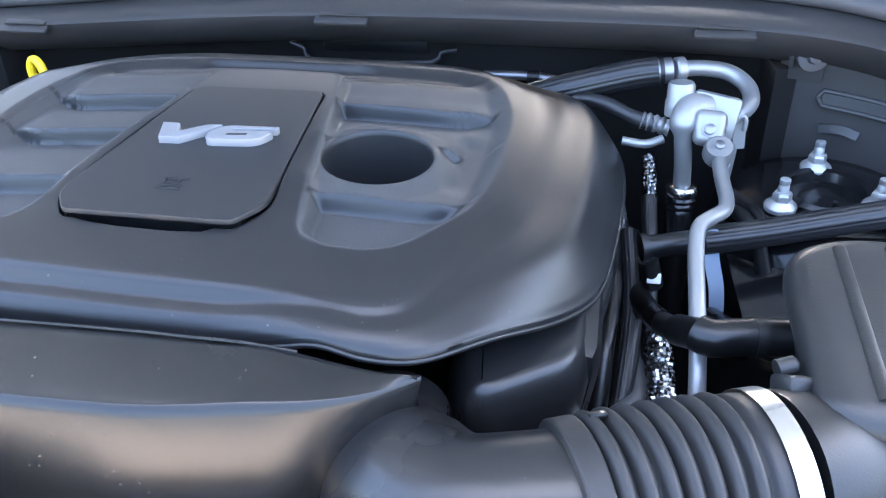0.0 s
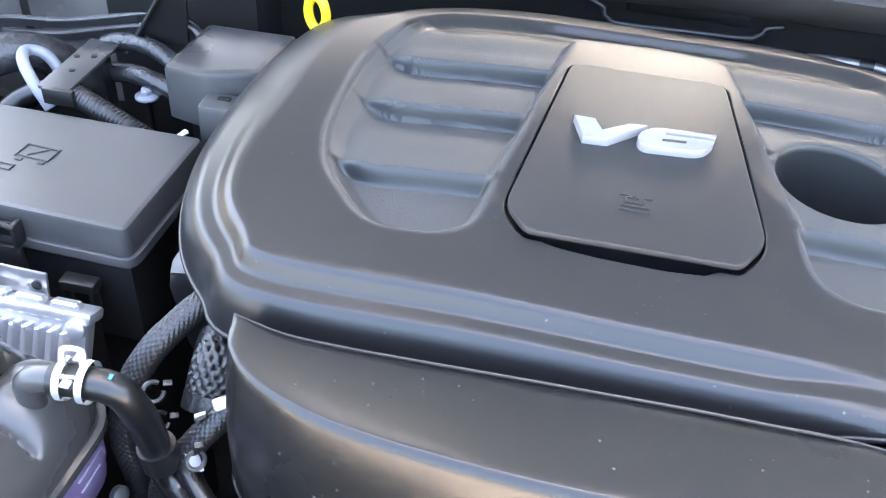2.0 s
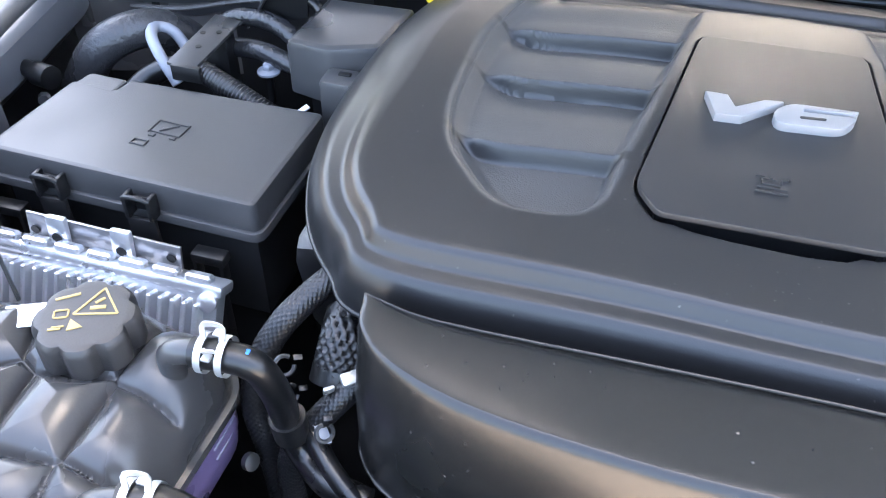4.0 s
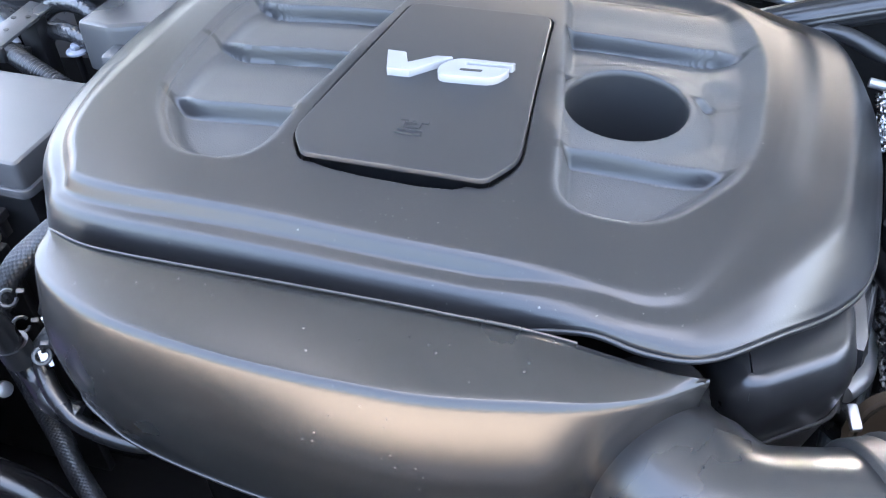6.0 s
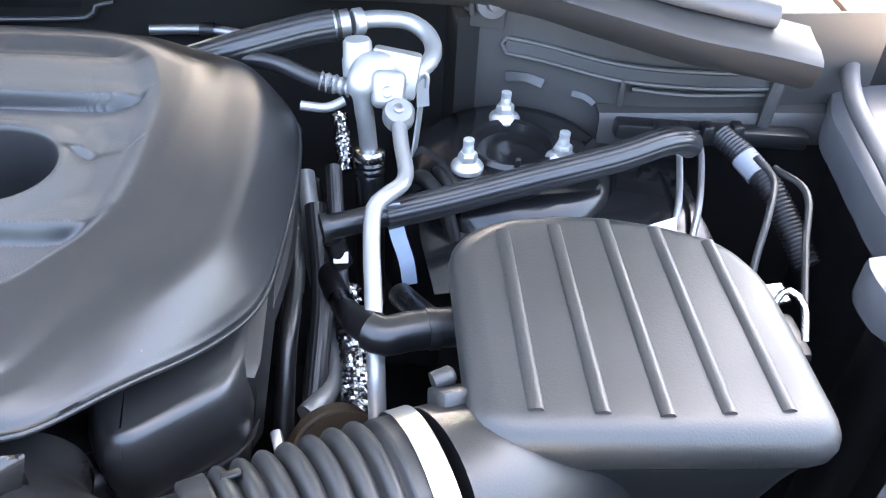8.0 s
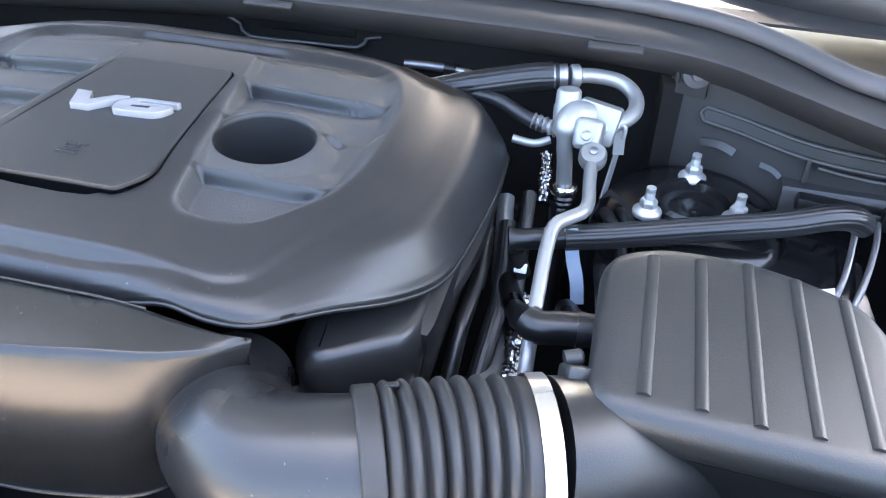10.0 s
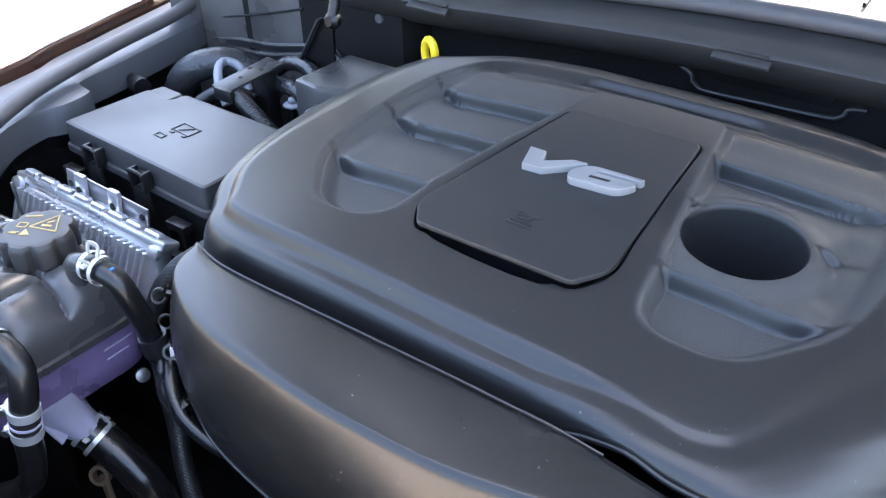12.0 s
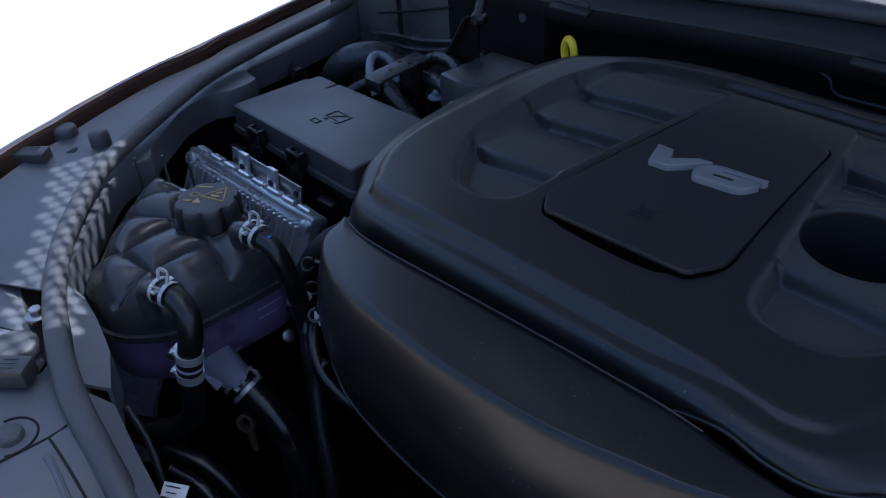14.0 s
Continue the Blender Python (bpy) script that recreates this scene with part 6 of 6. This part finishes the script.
for pts, r, m, lab in (
        ([(-0.565, 0.105, 0.89), (-0.583, 0.113, 0.912), (-0.604, 0.134, 0.922), (-0.609, 0.152, 0.922), (-0.594, 0.160, 0.914), (-0.57, 0.15, 0.89)], 0.0058, M_LABELGREY, "pale plastic tube looped behind the fuse box"),
        ([(-0.54, 0.10, 0.918), (-0.50, 0.085, 0.912), (-0.46, 0.075, 0.900), (-0.42, 0.068, 0.885)], 0.010, M_BRAID, "black corrugated cable with pale ribs"),
        ([(-0.60, 0.19, 0.87), (-0.55, 0.20, 0.915), (-0.50, 0.19, 0.925), (-0.46, 0.175, 0.915), (-0.42, 0.165, 0.905)], 0.010, M_FOILD, "black taped battery cable"),
        ([(-0.55, 0.17, 0.90), (-0.50, 0.155, 0.912), (-0.46, 0.145, 0.908), (-0.43, 0.14, 0.90)], 0.010, M_FOILD, "black taped battery cable"),
        ([(-0.70, 0.12, 0.85), (-0.665, 0.13, 0.90), (-0.63, 0.155, 0.915), (-0.60, 0.18, 0.90), (-0.58, 0.20, 0.86)], 0.020, M_FOILD, "thick hose wrapped in shiny black tape"),
        ([(-0.62, 0.08, 0.87), (-0.60, 0.11, 0.89), (-0.57, 0.12, 0.90), (-0.54, 0.13, 0.89)], 0.011, M_RUBBER, "black rubber hose behind the fuse box"),
        ([(-0.52, 0.22, 0.93), (-0.48, 0.215, 0.945), (-0.45, 0.20, 0.945), (-0.43, 0.18, 0.93)], 0.006, M_RUBBER, "thin black cable to the terminal")):
    line_thing("battery_cable", pts, r, m, lab, "cable")
for x, y, z in ((-0.482, 0.140, 0.900),):
    q = thing("terminal_nut", (x, y, z - 0.02), "dull zinc flange nut on a cable lug", "nut")
    part("washer", lathe([(0.0115, -0.002), (0.0115, 0.0), (0.008, 0.002)], (x, y, z), n=20), M_LABELGREY, q)
    part("nut", lathe([(0.0058, 0.0), (0.0058, 0.006), (0.004, 0.008), (0, 0.008)], (x, y, z), n=6), M_LABELGREY, q, smooth=20)
    part("stud", box((0.006, 0.006, 0.12), (x, y, z - 0.06), 0.001), M_DARK, q)
ti = thing("cable_tie", (-0.42, 0.08, 0.88), "pale cable tie end beside the terminal cover", "cable tie")
part("strap", strip([(-0.433, 0.062, 0.893), (-0.425, 0.075, 0.899), (-0.417, 0.087, 0.903)], 0.006, 0.0016), M_WHITE, ti)
arm = thing("hood_strut", (-0.506, 0.186, 0.92), "black hood strut arm beside the firewall", "hood strut")
bm = bmesh.new()
for tri_, y0, y1 in (([(-0.5265, 0.913), (-0.4745, 0.9925), (-0.458, 0.996), (-0.462, 0.930)], 0.200, 0.204),):
    A = [bm.verts.new((x, y0, z)) for x, z in tri_]
    B = [bm.verts.new((x, y1, z)) for x, z in tri_]
    bm.faces.new(A)
    bm.faces.new(B[::-1])
    for i in range(4):
        bm.faces.new((A[i], B[i], B[(i + 1) % 4], A[(i + 1) % 4]))
bmesh.ops.recalc_face_normals(bm, faces=bm.faces[:])
part("web", bm, M_DARK, arm, "black triangular web")
part("edge_fold", strip([(-0.5275, 0.196, 0.913), (-0.5000, 0.196, 0.9545), (-0.4750, 0.196, 0.9935)], 0.011, 0.002, (-0.82, 0, 0.55)), M_BOX, arm)
part("ball", lathe([(0.008, 0), (0.011, 0.006), (0.011, 0.012), (0.006, 0.018), (0, 0.018)], (-0.462, 0.214, 0.990), (0, -1, 0.1), 16), M_BLACK, arm)
part("rod", sweep([(-0.461, 0.205, 0.995), (-0.466, 0.215, 1.05), (-0.50, 0.20, 1.25), (-0.58, 0.10, 1.55)], 0.007, 12), M_BLACK, arm)


# ---- dipstick ----
def dipstick():
    t = thing("dipstick", (-0.335, 0.235, 0.90), "bright yellow plastic dipstick handle behind the cover", "dipstick")
    loop = [(-0.338 + 0.0105 * math.sin(a), 0.236 - 0.004 * math.sin(a), 0.966 + 0.017 * math.cos(a)) for a in (2 * math.pi * i / 14 for i in range(15))]
    part("handle", sweep(loop, 0.0050, 10, 0.004), M_YELLOW, t)
    part("stem", sweep([(-0.338, 0.236, 0.953), (-0.335, 0.234, 0.940), (-0.330, 0.23, 0.915), (-0.325, 0.22, 0.85)], 0.0055, 10), M_YELLOW, t)


dipstick()


# ---- small fittings on the left fender and front panel ----
def push_pin(x, y, z, r, mat=None, h=0.012):
    t = thing("rubber_buffer", (x, y, z), "grey rubber buffer on the fender flange", "buffer", "buffers on the fender")
    part("body", lathe([(r, -0.004), (r, h * 0.6), (r * 0.9, h * 0.9), (r * 0.6, h), (0, h)], (x, y, z), n=24), mat or M_SEAL, t, smooth=60)


push_pin(-0.705, -0.262, 0.930, 0.014, h=0.016)
push_pin(-0.655, -0.243, 0.929, 0.012, h=0.020)
push_pin(-0.372, -0.468, 0.924, 0.021, h=0.009)
push_pin(-0.278, -0.511, 0.922, 0.0105, h=0.007)
push_pin(-0.745, 0.03, 0.930, 0.008)
for x, y, r in ((-0.680, -0.258, 0.006), (-0.668, -0.275, 0.008)):
    q = thing("fender_hole", (x, y, 0.929), "dark drain hole plug in the fender flange", "plug", "plugs in the fender")
    part("disc", lathe([(r, 0), (r, 0.002), (0, 0.002)], (x, y, 0.930), n=20), M_DARK, q)
for x, y in ((-0.680, -0.315), (-0.335, -0.485)):
    q = thing("bump_stop", (x, y, 0.925), "black plastic clip block on the flange", "clip block", "clip blocks on the fender")
    part("block", box((0.040, 0.022, 0.018), (x, y, 0.936), 0.003, turn(0, 0, 40)), M_BOX, q)
    part("lip", box((0.044, 0.012, 0.005), (x - 0.008, y + 0.010, 0.929), 0.002, turn(0, 0, 40)), M_DARK, q)
    for o in (-0.005, 0.0, 0.005):
        part("print", box((0.012, 0.0012, 0.0006), Vector((x, y, 0.9453)) + turn(0, 0, 40) @ Vector((0.004, o, 0)), 0, turn(0, 0, 40)), M_SEAL, q)
bo = thing("fender_bolt", (-0.418, -0.430, 0.924), "zinc plated hex bolt with washer on the fender", "bolt")
part("washer", lathe([(0.0105, 0), (0.0105, 0.002), (0.009, 0.003)], (-0.403, -0.434, 0.925), n=24), M_ZINC, bo)
part("head", lathe([(0.006, 0.002), (0.006, 0.008), (0.005, 0.009), (0, 0.009)], (-0.403, -0.434, 0.925), n=6), M_ZINC, bo, smooth=20)
fp = thing("fender_peg", (-0.705, 0.075, 0.88), "black rubber peg on the inner fender wall", "peg")
part("peg", sweep([(-0.720, 0.080, 0.896), (-0.700, 0.073, 0.897), (-0.682, 0.068, 0.898)], lambda s, L: 0.009 + 0.003 * (s > L * 0.45), 16, 0.003), M_RUBBER, fp)
part("nut", lathe([(0.006, 0), (0.006, 0.008), (0, 0.008)], (-0.690, 0.060, 0.880), (0.5, -0.8, 0), 8), M_ZINC, fp)


# ---- flap and inner lines at the front left corner ----
fp2 = thing("corner_flap", (-0.36, -0.41, 0.88), "grey plastic flap inside the fender seal", "panel flap")
part("flap", sheet([[(-0.445, -0.392, 0.922), (-0.417, -0.404, 0.918), (-0.36, -0.424, 0.915), (-0.305, -0.446, 0.915)], [(-0.425, -0.385, 0.905), (-0.385, -0.392, 0.905), (-0.335, -0.405, 0.905), (-0.288, -0.428, 0.906)],
                    [(-0.424, -0.386, 0.86), (-0.384, -0.393, 0.86), (-0.334, -0.406, 0.86), (-0.287, -0.429, 0.86)]], thick=0.003), M_SUPPORT, fp2)
part("lower_flap", sheet([[(-0.290, -0.447, 0.916), (-0.23, -0.458, 0.910), (-0.17, -0.468, 0.904)], [(-0.272, -0.434, 0.903), (-0.215, -0.446, 0.90), (-0.16, -0.456, 0.895)], [(-0.27, -0.433, 0.82), (-0.213, -0.445, 0.82), (-0.158, -0.455, 0.82)]], thick=0.003), M_SUPPORT, fp2)
line_thing("washer_line", [(-0.30, -0.418, 0.87), (-0.275, -0.418, 0.84), (-0.255, -0.425, 0.80), (-0.25, -0.43, 0.75)], 0.0035, M_FILTER, "thin grey washer line inside the panel", "line", n=10)
line_thing("lower_hose", [(-0.40, -0.40, 0.755), (-0.34, -0.385, 0.76), (-0.29, -0.365, 0.745), (-0.265, -0.355, 0.70), (-0.26, -0.35, 0.60)], 0.009, M_RUBBER, "black rubber hose low in the bay", "hose")
line_thing("lower_hose", [(-0.30, -0.40, 0.77), (-0.255, -0.39, 0.765), (-0.235, -0.385, 0.72), (-0.23, -0.38, 0.60)], 0.008, M_RUBBER, "black rubber hose low in the bay", "hose")
